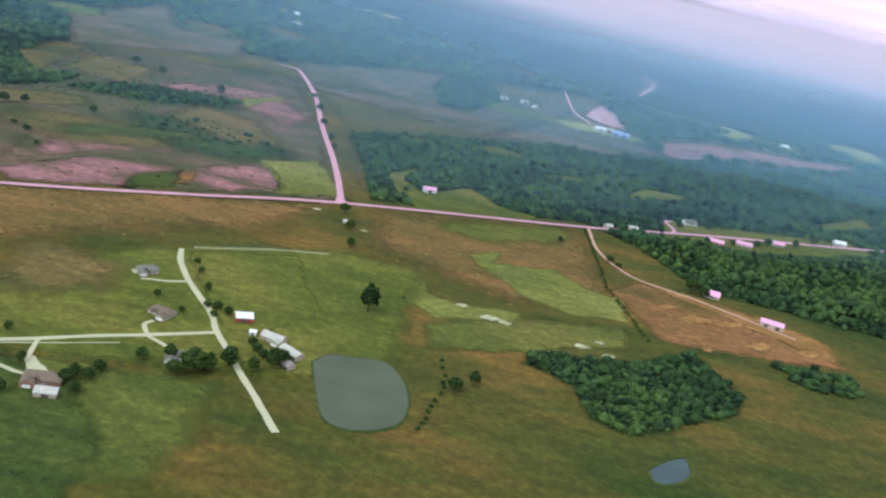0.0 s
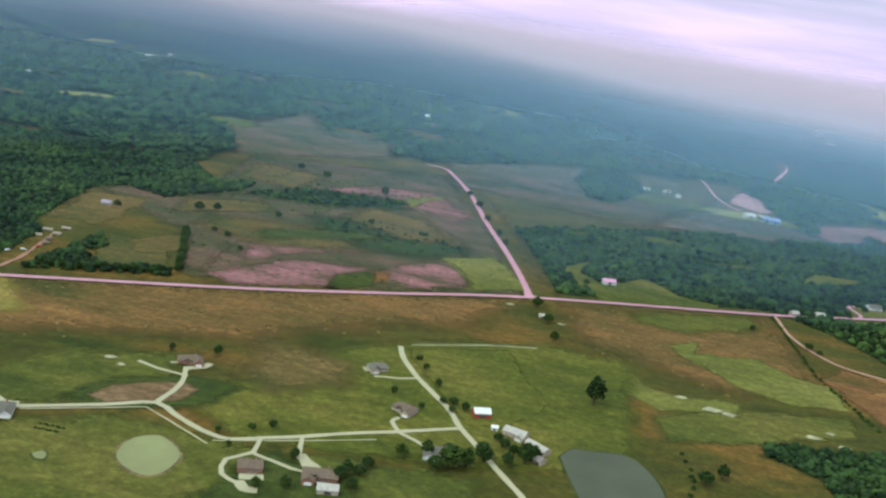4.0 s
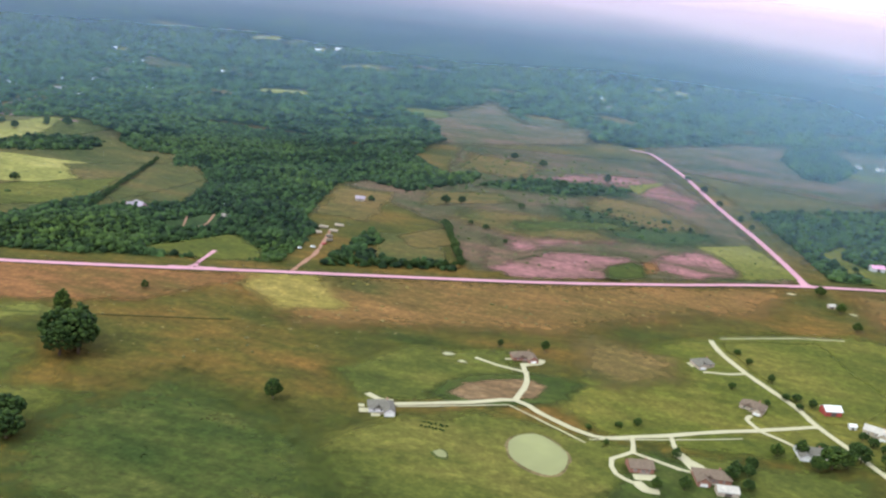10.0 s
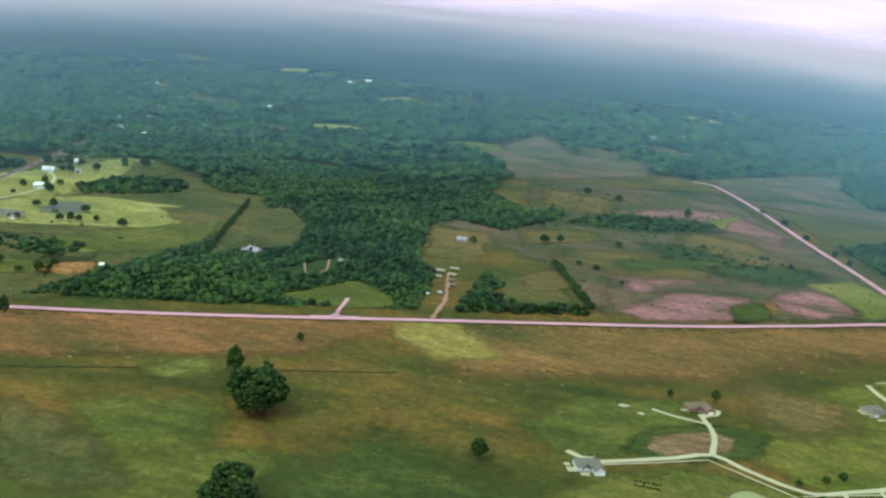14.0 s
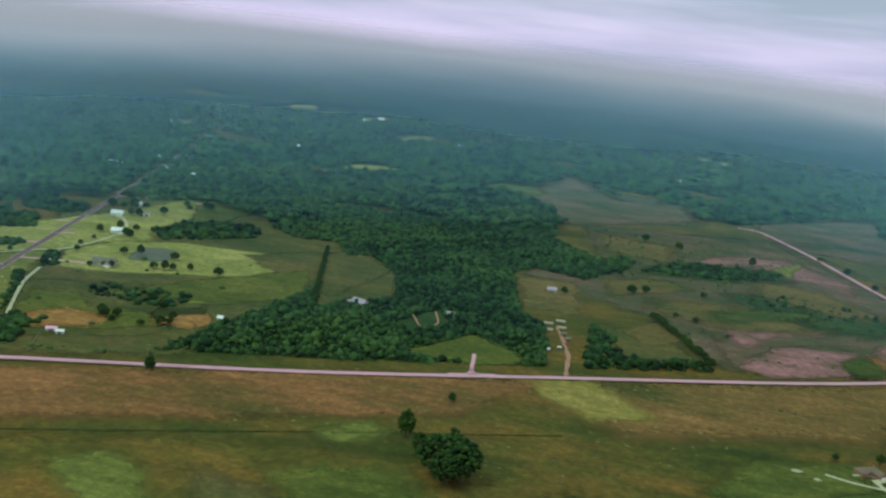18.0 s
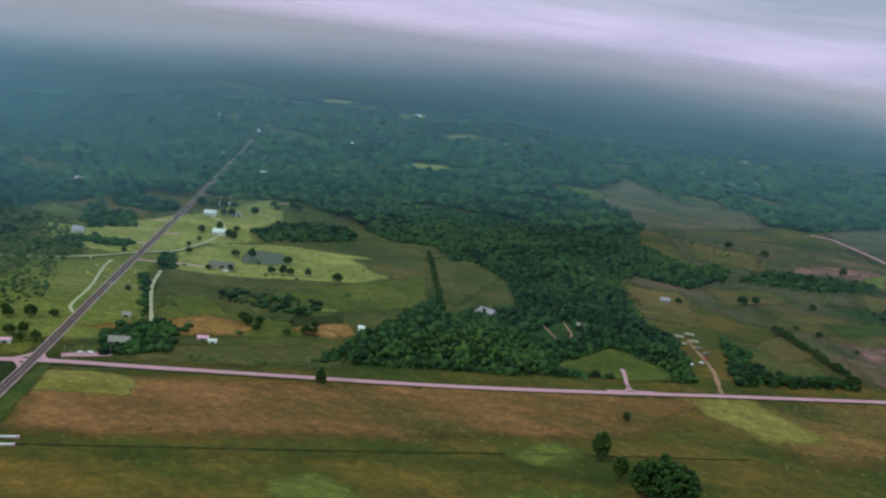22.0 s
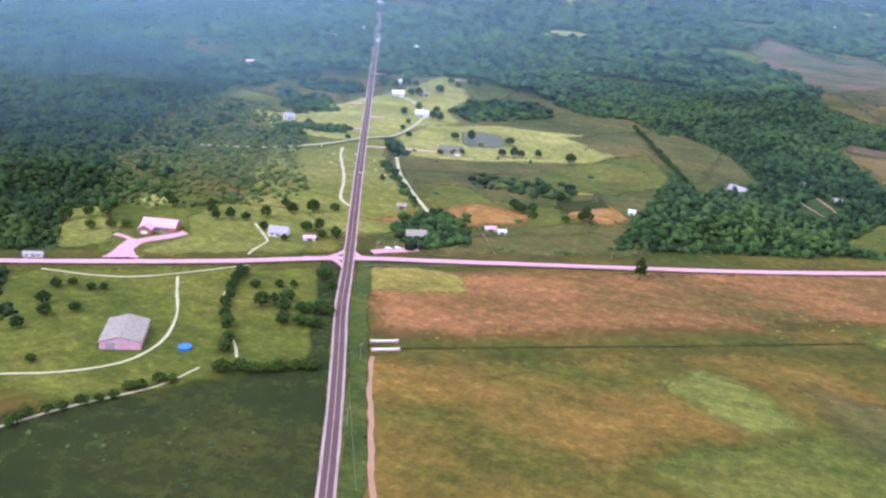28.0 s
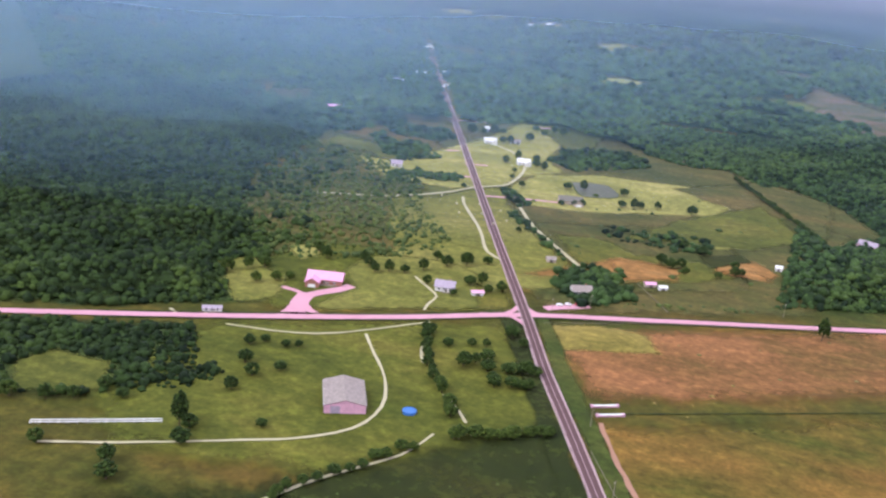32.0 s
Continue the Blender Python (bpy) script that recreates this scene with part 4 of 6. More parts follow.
# ---------------------------------------------------------------- ponds
def pond(pts, material, label, bank):
    c = np.mean(np.array(pts, float), 0)
    thing = tagged(new("pond", None), label, "pond", kind="structure")
    thing.location = (c[0], c[1], 0)
    rim = smooth_line(list(pts) + [pts[0]], 4.0)[:-1]
    rr = rng_lcg(int(abs(c[0])))
    bm = bmesh.new()
    vs = [bm.verts.new((p[0] - c[0], p[1] - c[1], 0.62)) for p in rim]
    f = bm.faces.new(vs)
    if f.normal.z < 0:
        f.normal_flip()
    bmesh.ops.triangulate(bm, faces=[f])
    part("water", bm, material, thing)
    bm = bmesh.new()
    a, b = [], []
    for p in rim:
        d = (p - c) / np.linalg.norm(p - c)
        w = 0.7 + 1.6 * rr.rand()
        a.append(bm.verts.new((*(p - c - 0.4 * d), 0.75)))
        b.append(bm.verts.new((*(p - c + w * d), 0.2)))
    for i in range(len(a)):
        j = (i + 1) % len(a)
        bm.faces.new((a[i], a[j], b[j], b[i]))
    bmesh.ops.recalc_face_normals(bm, faces=bm.faces)
    part("bank", bm, bank, thing)
    return thing


pond([(391, 515), (398, 530), (412, 534), (436, 536), (452, 505), (453, 466), (432, 445), (412, 448), (400, 480)], M["pond"], "large grey farm pond with an overgrown bank", M["grass_bank"])
pond([(157, 413), (160, 423), (168, 430), (176, 428), (186, 420), (191, 411), (191, 395), (186, 386), (177, 386), (166, 392), (160, 400)], M["milky"], "milky green pond with a bare earth bank", M["earth_bank"])
pond([(123, 382), (126, 387), (130, 385), (132, 379), (127, 378)], M["milky"], "small pale green puddle pond", M["grass_bank"])
pond([(-561, 797), (-545, 806), (-526, 806), (-512, 780), (-511, 762), (-528, 748), (-545, 748)], M["pond"], "grey violet pond behind a treeline", M["grass_bank"])
pond([(598, 475), (610, 489), (623, 498), (622, 478), (609, 464), (599, 463)], M["dark_pond"], "small dark pond among grass", M["grass_bank"])

# ---------------------------------------------------------------- woods
def crown_shapes(count, seed, lumpy=0.28, detail=2):
    """Unit tree crowns, rounded and uneven, open below."""
    r, shapes = rng_lcg(seed), []
    for _ in range(count):
        bm = bmesh.new()
        bmesh.ops.create_icosphere(bm, subdivisions=detail, radius=1.0)
        off = Vector(r.rand(3) * 40)
        for v in bm.verts:
            k = 1 + lumpy * 2.2 * noise.noise(v.co * 1.7 + off) + lumpy * noise.noise(v.co * 4.0 + off)
            v.co *= k
            v.co.z = v.co.z * 0.78 if v.co.z > 0 else v.co.z * 0.5
        low = [f for f in bm.faces if f.calc_center_median().z < -0.3]
        bmesh.ops.delete(bm, geom=low, context="FACES")
        bm.verts.ensure_lookup_table()
        bm.verts.index_update()
        shapes.append((np.array([v.co[:] for v in bm.verts]), np.array([[v.index for v in f.verts] for f in bm.faces])))
        bm.free()
    return shapes


NEAR_SHAPES, FAR_SHAPES = crown_shapes(12, 5, 0.42, 2), crown_shapes(10, 9, 0.45, 1)


def grove(name, xs, ys, size, shapes, material, label, seed, tall=1.0, lift=0.45, rise=0.0):
    """Many crowns joined to one stand of trees."""
    if len(xs) == 0:
        return None
    r = rng_lcg(seed)
    kind = r.randint(len(shapes), size=len(xs))
    V, F, base = [], [], 0
    # the canopy swells and dips with the lie of the land
    swell = np.sin(xs / 37 + 1.2) * np.sin(ys / 29 + 0.5) + 0.7 * np.sin(xs / 19 - ys / 23) + 0.5 * np.sin(xs / 61 + ys / 47)
    zs = relief(xs, ys) + rise * (4.6 * np.maximum(swell, -0.9) + 4.1)
    for k, (sv, sf) in enumerate(shapes):
        ix = np.nonzero(kind == k)[0]
        if len(ix) == 0:
            continue
        a, s = r.rand(len(ix)) * 6.283, size * (0.5 + 1.0 * r.rand(len(ix)) ** 1.5)
        h = s * tall * (0.85 + 0.5 * r.rand(len(ix)))
        ca, sa = np.cos(a), np.sin(a)
        X = (sv[None, :, 0] * ca[:, None] - sv[None, :, 1] * sa[:, None]) * s[:, None] + xs[ix][:, None]
        Y = (sv[None, :, 0] * sa[:, None] + sv[None, :, 1] * ca[:, None]) * s[:, None] + ys[ix][:, None]
        Z = sv[None, :, 2] * h[:, None] + (h * lift)[:, None] + zs[ix][:, None]
        V.append(np.stack([X.ravel(), Y.ravel(), Z.ravel()], 1))
        F.append((sf[None] + (np.arange(len(ix)) * len(sv))[:, None, None] + base).reshape(-1, 3))
        base += len(ix) * len(sv)
    V, F = np.concatenate(V), np.concatenate(F)
    me = bpy.data.meshes.new(name)
    me.vertices.add(len(V))
    me.vertices.foreach_set("co", V.ravel())
    me.loops.add(F.size)
    me.loops.foreach_set("vertex_index", F.ravel().astype(np.int32))
    me.polygons.add(len(F))
    me.polygons.foreach_set("loop_start", np.arange(0, F.size, 3, dtype=np.int32))
    me.polygons.foreach_set("loop_total", np.full(len(F), 3, dtype=np.int32))
    me.materials.append(material)
    me.update(calc_edges=True)
    return tagged(new(name, me), label, "woods", kind="stuff")


def scatter(poly, gap, seed, keep=1.0):
    """Jittered points inside a polygon, off the roads and clearings."""
    r = rng_lcg(seed)
    p = np.array(poly, float)
    X, Y = np.meshgrid(np.arange(p[:, 0].min(), p[:, 0].max(), gap), np.arange(p[:, 1].min(), p[:, 1].max(), gap))
    X, Y = X.ravel() + (r.rand(X.size) - 0.5) * gap * 1.1, Y.ravel() + (r.rand(Y.size) - 0.5) * gap * 1.1
    ok = inside(X, Y, poly) & (r.rand(X.size) < keep) & (np.abs(Y - road_y(X)) > 7.5)
    for c in CLEARINGS:
        ok &= ~inside(X, Y, c)
    return X[ok], Y[ok]


for key, gap, size, mat, keep in (("northeast", 5.0, 3.2, "woods", 0.93), ("middle", 4.0, 2.5, "woods", 0.95), ("block", 4.4, 2.7, "woods", 0.85), ("west", 4.0, 2.4, "dark_woods", 0.95),
                                  ("scrubland", 4.0, 1.8, "scrub", 0.5), ("scrub_edge", 6.5, 2.6, "dark_woods", 0.5), ("scrub_copse", 6.0, 2.4, "dark_woods", 0.4), ("clump", 3.9, 2.4, "woods", 0.95), ("clump_east", 4.6, 2.8, "woods", 0.8), ("southwest", 4.0, 2.2, "dark_woods", 0.9), ("roadside", 4.6, 2.9, "woods", 0.85), ("belt", 5.5, 3.4, "woods", 0.9), ("belt_north", 5.5, 3.0, "woods", 0.6), ("lane_wood", 6.5, 2.3, "woods", 0.22), ("treeline", 5.5, 3.3, "woods", 0.9), ("hilltop", 7.0, 4.6, "woods", 0.9), ("hill", 5.0, 3.1, "woods", 0.92), ("pasture_west", 6.0, 3.6, "woods", 0.5), ("pasture_north", 6.0, 3.6, "woods", 0.5), ("hedge_drive", 4.5, 2.6, "woods", 0.8), ("hedge_corner", 4.5, 2.8, "woods", 0.8), ("thicket", 5.0, 2.8, "woods", 0.45), ("highway_belt", 5.0, 3.0, "woods", 0.9), ("house_grove", 4.6, 2.9, "woods", 0.9)):
    wx, wy = scatter(WOODS[key], gap, len(key) * 7 + int(gap * 10), keep)
    close = np.full(wx.shape, key not in ("northeast", "middle", "west", "scrubland"))
    inner = edge_distance(wx, wy, WOODS[key])
    for c in CLEARINGS:
        inner = np.minimum(inner, -edge_distance(wx, wy, c))
    inner = np.clip((np.minimum(inner, np.abs(wy - road_y(wx)) - 10) - 4) / 26, 0, 1)
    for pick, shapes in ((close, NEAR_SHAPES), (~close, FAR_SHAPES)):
        grove("woodland", wx[pick], wy[pick], size, shapes, M[mat], "dense broadleaf woodland with uneven green crowns" if mat == "woods" else "dense broadleaf woodland in the darkened leaf colour" if mat == "dark_woods" else "open pale green scrub wood", len(key), 0.95, rise=inner[pick] if len(wx) > 1500 and key != "scrubland" else 0.0)
    if key not in ("clump_east", "scrubland", "block", "belt_north", "lane_wood", "treeline", "hilltop", "highway_belt", "pasture_west", "pasture_north", "hedge_drive", "hedge_corner", "thicket", "scrub_edge", "scrub_copse"):
        field("woodland_floor", WOODS[key], M["floor"], "shaded woodland floor", 4, "ground", z=0.09)

# low scrub dotted over the rough pastures
for pts, gap, size, keep, mat, seed in (([(50, 740), (338, 880), (262, 1190), (150, 1450), (-120, 1380), (-90, 1150), (-120, 990), (-20, 870)], 9.0, 1.2, 0.3, "scrub", 4),
                                        ([(-140, 1000), (60, 1050), (180, 1300), (100, 1400), (-150, 1380), (-90, 1150)], 9.0, 2.0, 0.35, "scrub", 6),
                                        ([(-180, 560), (110, 715), (330, 845), (260, 690), (60, 545), (-60, 400), (-200, 440)], 8.5, 1.2, 0.22, "tuft", 8)) + (
                                        ([(380, 865), (590, 955), (600, 790), (520, 690), (400, 740)], 8.5, 1.2, 0.22, "tuft", 9),
                                        ([(-500, 380), (-260, 505), (-150, 540), (-180, 440), (-430, 300)], 9.0, 1.2, 0.22, "tuft", 10),
                                        ([(-500, 480), (-350, 520), (-330, 640), (-300, 780), (-420, 860), (-600, 690)], 14.0, 1.9, 0.25, "scrub", 11),
                                        ([(-640, 100), (-500, 230), (-450, 160), (-520, 40)], 9.0, 1.3, 0.3, "scrub", 12),
                                        ([(-474, 448), (-372, 500), (-366, 516), (-470, 464)], 4.6, 1.5, 0.7, "scrub", 13)):
    wx, wy = scatter(pts, gap, seed, keep)
    grove("scrub", wx, wy, size, FAR_SHAPES, M[mat], "low green scrub dotted over rough grass" if mat == "scrub" else "pale weed tufts in dry grass", seed, 0.6 if mat == "scrub" else 0.3, 0.3 if mat == "scrub" else 0.12)

# woods further out, on rolling ground
r_far = rng_lcg(77)


def far_mask(X, Y):
    edge = np.where(X < -170, np.where(X < -500, 1060 + 60 * np.sin(X / 60), 1235), np.where(X < 290, 1600, 1430 + 0.25 * (X - 290)))
    edge = np.where(X < -830, 860, edge)
    ok = Y > edge + 30 * np.sin(X / 90)
    ok &= np.abs(X + 808 + 0.356 * (Y - 1192)) > 9
    for c in FAR_OPEN:
        ok &= ~inside(X, Y, c)
    glade = np.sin(X / 170 + 1.3) * np.sin(Y / 140 + 0.4) + 0.7 * np.sin(X / 75 - Y / 110) + 0.5 * np.sin((X + Y) / 43)
    return ok & ((glade < 1.15) | (Y < 1500)) & ((glade < 1.6) | (r_far.rand(X.size) < 0.2))


def far_points(x0, x1, y0, y1, gap):
    X, Y = np.meshgrid(np.arange(x0, x1, gap), np.arange(y0, y1, gap))
    X, Y = X.ravel() + (r_far.rand(X.size) - 0.5) * gap, Y.ravel() + (r_far.rand(Y.size) - 0.5) * gap
    ok = far_mask(X, Y) & (X > -0.9 * Y - 450) & (X < 0.62 * Y + 420)
    return X[ok], Y[ok]


for y0, y1, gap, size, shp in ((850, 1500, 8.0, 5.0, FAR_SHAPES), (1500, 2150, 10.5, 6.6, FAR_SHAPES), (2150, 3000, 14.0, 9.0, FAR_SHAPES), (3000, 4300, 20.0, 13.0, FAR_SHAPES)):
    for x0, x1 in ((-3200, -900), (-900, -200), (-200, 500), (500, 3200)):
        wx, wy = far_points(x0, x1, y0, y1, gap)
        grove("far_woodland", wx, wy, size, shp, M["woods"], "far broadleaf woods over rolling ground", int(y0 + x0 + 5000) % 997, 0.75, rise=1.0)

# the ground below the far woods is leaf litter and brush
fx, fy = axis(-4000, 4000, -1500, 1400, 40, 1.1), np.arange(840, 5200, 40)
FX, FY = np.meshgrid(fx, fy)
r_far = rng_lcg(77)
fm = far_mask(FX.ravel(), FY.ravel()).reshape(FX.shape)
fv = np.stack([FX.ravel(), FY.ravel(), relief(FX, FY).ravel() + 0.7], 1)
fn = len(fx)
ff = [(j * fn + i, j * fn + i + 1, (j + 1) * fn + i + 1, (j + 1) * fn + i) for j in range(len(fy) - 1) for i in range(fn - 1) if fm[j, i] and fm[j + 1, i + 1] and fm[j, i + 1] and fm[j + 1, i]]
far_floor = tagged(new("woodland_floor", add_mesh("woodland_floor", fv, ff, M["brush"], True)), "dark brush below the far woods", "ground", kind="structure")

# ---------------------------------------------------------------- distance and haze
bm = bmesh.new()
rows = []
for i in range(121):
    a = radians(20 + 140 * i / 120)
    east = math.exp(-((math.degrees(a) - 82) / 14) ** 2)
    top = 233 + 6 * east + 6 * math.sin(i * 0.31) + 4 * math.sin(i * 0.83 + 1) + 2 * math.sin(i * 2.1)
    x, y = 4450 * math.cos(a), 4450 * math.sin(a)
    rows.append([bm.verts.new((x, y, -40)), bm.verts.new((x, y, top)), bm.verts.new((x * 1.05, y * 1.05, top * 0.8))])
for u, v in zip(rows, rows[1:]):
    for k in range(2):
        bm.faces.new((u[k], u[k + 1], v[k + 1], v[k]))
# haze is mixed into the blue-green base colour of these backdrop hills
hills_mat, h_nt, h_b = nodes_of("haze_tinted_hills", 1.0)
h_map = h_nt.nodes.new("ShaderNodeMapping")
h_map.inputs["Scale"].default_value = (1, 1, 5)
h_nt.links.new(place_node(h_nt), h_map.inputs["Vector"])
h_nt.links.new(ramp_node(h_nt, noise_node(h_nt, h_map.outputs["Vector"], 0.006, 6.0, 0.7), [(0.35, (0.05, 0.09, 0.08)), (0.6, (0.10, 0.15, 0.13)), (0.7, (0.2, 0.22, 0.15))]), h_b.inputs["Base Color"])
tagged(part("backdrop_hills", bm, hills_mat, None), "backdrop of wooded hills along the horizon, haze mixed into the colour", "hills", kind="structure")

# upright see-through sheet; distance haze is put into its colour and opacity
haze_mat = bpy.data.materials.new("painted_haze")
haze_mat.use_nodes = True
hz = haze_mat.node_tree
hz.nodes.clear()
h_out, h_mix, h_tr = hz.nodes.new("ShaderNodeOutputMaterial"), hz.nodes.new("ShaderNodeMixShader"), hz.nodes.new("ShaderNodeBsdfTransparent")
h_dif, h_tl, h_add = hz.nodes.new("ShaderNodeBsdfDiffuse"), hz.nodes.new("ShaderNodeBsdfTranslucent"), hz.nodes.new("ShaderNodeMixShader")
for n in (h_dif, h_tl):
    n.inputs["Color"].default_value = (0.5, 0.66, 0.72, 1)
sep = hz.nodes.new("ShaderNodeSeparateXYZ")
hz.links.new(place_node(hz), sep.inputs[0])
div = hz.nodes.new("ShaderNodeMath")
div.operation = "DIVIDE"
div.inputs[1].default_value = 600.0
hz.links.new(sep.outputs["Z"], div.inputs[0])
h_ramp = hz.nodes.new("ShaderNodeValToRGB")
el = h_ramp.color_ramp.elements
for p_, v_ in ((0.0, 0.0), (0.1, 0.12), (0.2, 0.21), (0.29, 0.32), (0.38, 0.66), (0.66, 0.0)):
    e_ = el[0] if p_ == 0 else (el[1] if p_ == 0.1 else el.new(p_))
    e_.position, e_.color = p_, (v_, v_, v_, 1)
# sheet made more opaque towards both ends, to brighten the distance there
off_x = hz.nodes.new("ShaderNodeMath")
off_x.operation, off_x.inputs[1].default_value = "ADD", 175.0
hz.links.new(sep.outputs["X"], off_x.inputs[0])
abs_x = hz.nodes.new("ShaderNodeMath")
abs_x.operation = "ABSOLUTE"
hz.links.new(off_x.outputs[0], abs_x.inputs[0])
thick_x = hz.nodes.new("ShaderNodeMapRange")
thick_x.interpolation_type = "SMOOTHSTEP"
for k_, v_ in (("From Min", 200.0), ("From Max", 800.0), ("To Min", 0.0), ("To Max", 1.0)):
    thick_x.inputs[k_].default_value = v_
hz.links.new(abs_x.outputs[0], thick_x.inputs["Value"])
# the opaque part reaches lower there, broken into streaks by noise
streak_map = hz.nodes.new("ShaderNodeMapping")
streak_map.inputs["Scale"].default_value = (0.0022, 0.0022, 0.02)
streak_map.inputs["Rotation"].default_value = (0, radians(2.5), 0)
hz.links.new(place_node(hz), streak_map.inputs["Vector"])
streak = noise_node(hz, streak_map.outputs["Vector"], 1.0, 4.0, 0.6)
sink = hz.nodes.new("ShaderNodeMath")
sink.operation, sink.inputs[1].default_value = "MULTIPLY_ADD", 0.065
west_x = hz.nodes.new("ShaderNodeMapRange")
west_x.interpolation_type = "SMOOTHSTEP"
for k_, v_ in (("From Min", -700.0), ("From Max", 100.0), ("To Min", 0.85), ("To Max", 1.0)):
    west_x.inputs[k_].default_value = v_
hz.links.new(sep.outputs["X"], west_x.inputs["Value"])
both_x = hz.nodes.new("ShaderNodeMath")
both_x.operation = "MULTIPLY"
hz.links.new(thick_x.outputs["Result"], both_x.inputs[0])
hz.links.new(west_x.outputs["Result"], both_x.inputs[1])
hz.links.new(both_x.outputs[0], sink.inputs[0])
hz.links.new(div.outputs[0], sink.inputs[2])
wisp = hz.nodes.new("ShaderNodeMath")
wisp.operation, wisp.inputs[1].default_value = "MULTIPLY_ADD", 0.04
hz.links.new(streak, wisp.inputs[0])
hz.links.new(sink.outputs[0], wisp.inputs[2])
level = hz.nodes.new("ShaderNodeMath")
level.operation, level.inputs[1].default_value = "SUBTRACT", 0.034
hz.links.new(wisp.outputs[0], level.inputs[0])
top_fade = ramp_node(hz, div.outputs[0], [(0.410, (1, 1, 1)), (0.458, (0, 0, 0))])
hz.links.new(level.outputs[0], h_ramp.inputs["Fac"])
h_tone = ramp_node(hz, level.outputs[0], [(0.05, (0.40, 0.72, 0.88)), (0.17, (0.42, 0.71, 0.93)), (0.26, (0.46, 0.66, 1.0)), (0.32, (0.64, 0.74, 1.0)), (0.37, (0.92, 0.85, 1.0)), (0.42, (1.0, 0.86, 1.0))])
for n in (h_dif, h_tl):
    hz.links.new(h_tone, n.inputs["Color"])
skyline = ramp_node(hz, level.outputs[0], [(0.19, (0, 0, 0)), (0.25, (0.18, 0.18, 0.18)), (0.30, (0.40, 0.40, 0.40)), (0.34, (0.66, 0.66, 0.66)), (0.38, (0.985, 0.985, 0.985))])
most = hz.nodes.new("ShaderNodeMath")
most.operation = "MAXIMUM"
# extra opacity along x, raised where the distance should look paler
span_x = hz.nodes.new("ShaderNodeMapRange")
span_x.inputs["From Min"].default_value, span_x.inputs["From Max"].default_value = -1200.0, 1200.0
hz.links.new(sep.outputs["X"], span_x.inputs["Value"])
bank = ramp_node(hz, span_x.outputs["Result"], [(0.0, (1.2, 1.2, 1.2)), (0.21, (1.1, 1.1, 1.1)), (0.36, (1.25, 1.25, 1.25)), (0.46, (1.4, 1.4, 1.4)), (0.66, (1.2, 1.2, 1.2)), (0.8, (1.55, 1.55, 1.55)), (1.0, (1.9, 1.9, 1.9))])
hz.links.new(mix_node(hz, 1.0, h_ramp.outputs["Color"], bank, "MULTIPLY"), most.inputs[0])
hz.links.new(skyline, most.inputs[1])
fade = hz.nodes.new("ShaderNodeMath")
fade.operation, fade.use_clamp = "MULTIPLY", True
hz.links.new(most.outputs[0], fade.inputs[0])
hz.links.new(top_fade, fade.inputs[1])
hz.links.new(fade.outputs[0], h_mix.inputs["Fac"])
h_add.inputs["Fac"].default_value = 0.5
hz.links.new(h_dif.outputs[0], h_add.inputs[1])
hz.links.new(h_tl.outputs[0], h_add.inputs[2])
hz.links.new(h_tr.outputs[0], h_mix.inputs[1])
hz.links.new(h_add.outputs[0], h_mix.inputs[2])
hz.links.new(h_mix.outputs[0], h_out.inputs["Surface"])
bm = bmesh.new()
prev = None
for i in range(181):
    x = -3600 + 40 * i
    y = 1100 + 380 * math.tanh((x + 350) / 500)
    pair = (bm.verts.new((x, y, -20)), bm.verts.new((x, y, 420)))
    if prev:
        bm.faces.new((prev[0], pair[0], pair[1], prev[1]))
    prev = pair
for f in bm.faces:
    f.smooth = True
tagged(part("haze_sheet", bm, haze_mat, None), "upright sheet painted as thin bluish haze over the far woods", "haze", kind="structure")

# a nearer, thinner sheet with haze painted in, over everything beyond the lane
veil_mat = bpy.data.materials.new("painted_near_haze")
veil_mat.use_nodes = True
vz = veil_mat.node_tree
vz.nodes.clear()
v_out, v_mix, v_tr = vz.nodes.new("ShaderNodeOutputMaterial"), vz.nodes.new("ShaderNodeMixShader"), vz.nodes.new("ShaderNodeBsdfTransparent")
v_dif, v_tl, v_add = vz.nodes.new("ShaderNodeBsdfDiffuse"), vz.nodes.new("ShaderNodeBsdfTranslucent"), vz.nodes.new("ShaderNodeMixShader")
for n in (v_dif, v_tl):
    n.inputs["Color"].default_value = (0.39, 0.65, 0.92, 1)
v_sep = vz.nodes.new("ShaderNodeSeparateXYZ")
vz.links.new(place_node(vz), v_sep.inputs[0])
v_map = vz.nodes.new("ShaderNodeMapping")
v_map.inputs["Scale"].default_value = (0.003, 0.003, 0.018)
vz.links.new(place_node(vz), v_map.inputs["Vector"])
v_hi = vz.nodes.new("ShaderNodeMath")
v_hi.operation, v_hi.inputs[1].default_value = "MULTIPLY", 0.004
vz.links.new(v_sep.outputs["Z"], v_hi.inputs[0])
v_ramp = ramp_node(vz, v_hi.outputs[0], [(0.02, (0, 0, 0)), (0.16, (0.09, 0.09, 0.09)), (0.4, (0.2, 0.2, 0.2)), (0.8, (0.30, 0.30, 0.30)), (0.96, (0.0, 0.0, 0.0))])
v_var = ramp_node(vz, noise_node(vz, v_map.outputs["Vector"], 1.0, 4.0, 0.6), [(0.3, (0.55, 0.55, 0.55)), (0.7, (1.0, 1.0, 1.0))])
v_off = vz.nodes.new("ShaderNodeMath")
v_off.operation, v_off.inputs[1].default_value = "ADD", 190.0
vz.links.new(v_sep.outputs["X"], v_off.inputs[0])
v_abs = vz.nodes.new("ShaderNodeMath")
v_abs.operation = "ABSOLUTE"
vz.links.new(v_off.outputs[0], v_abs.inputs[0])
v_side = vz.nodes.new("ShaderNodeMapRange")
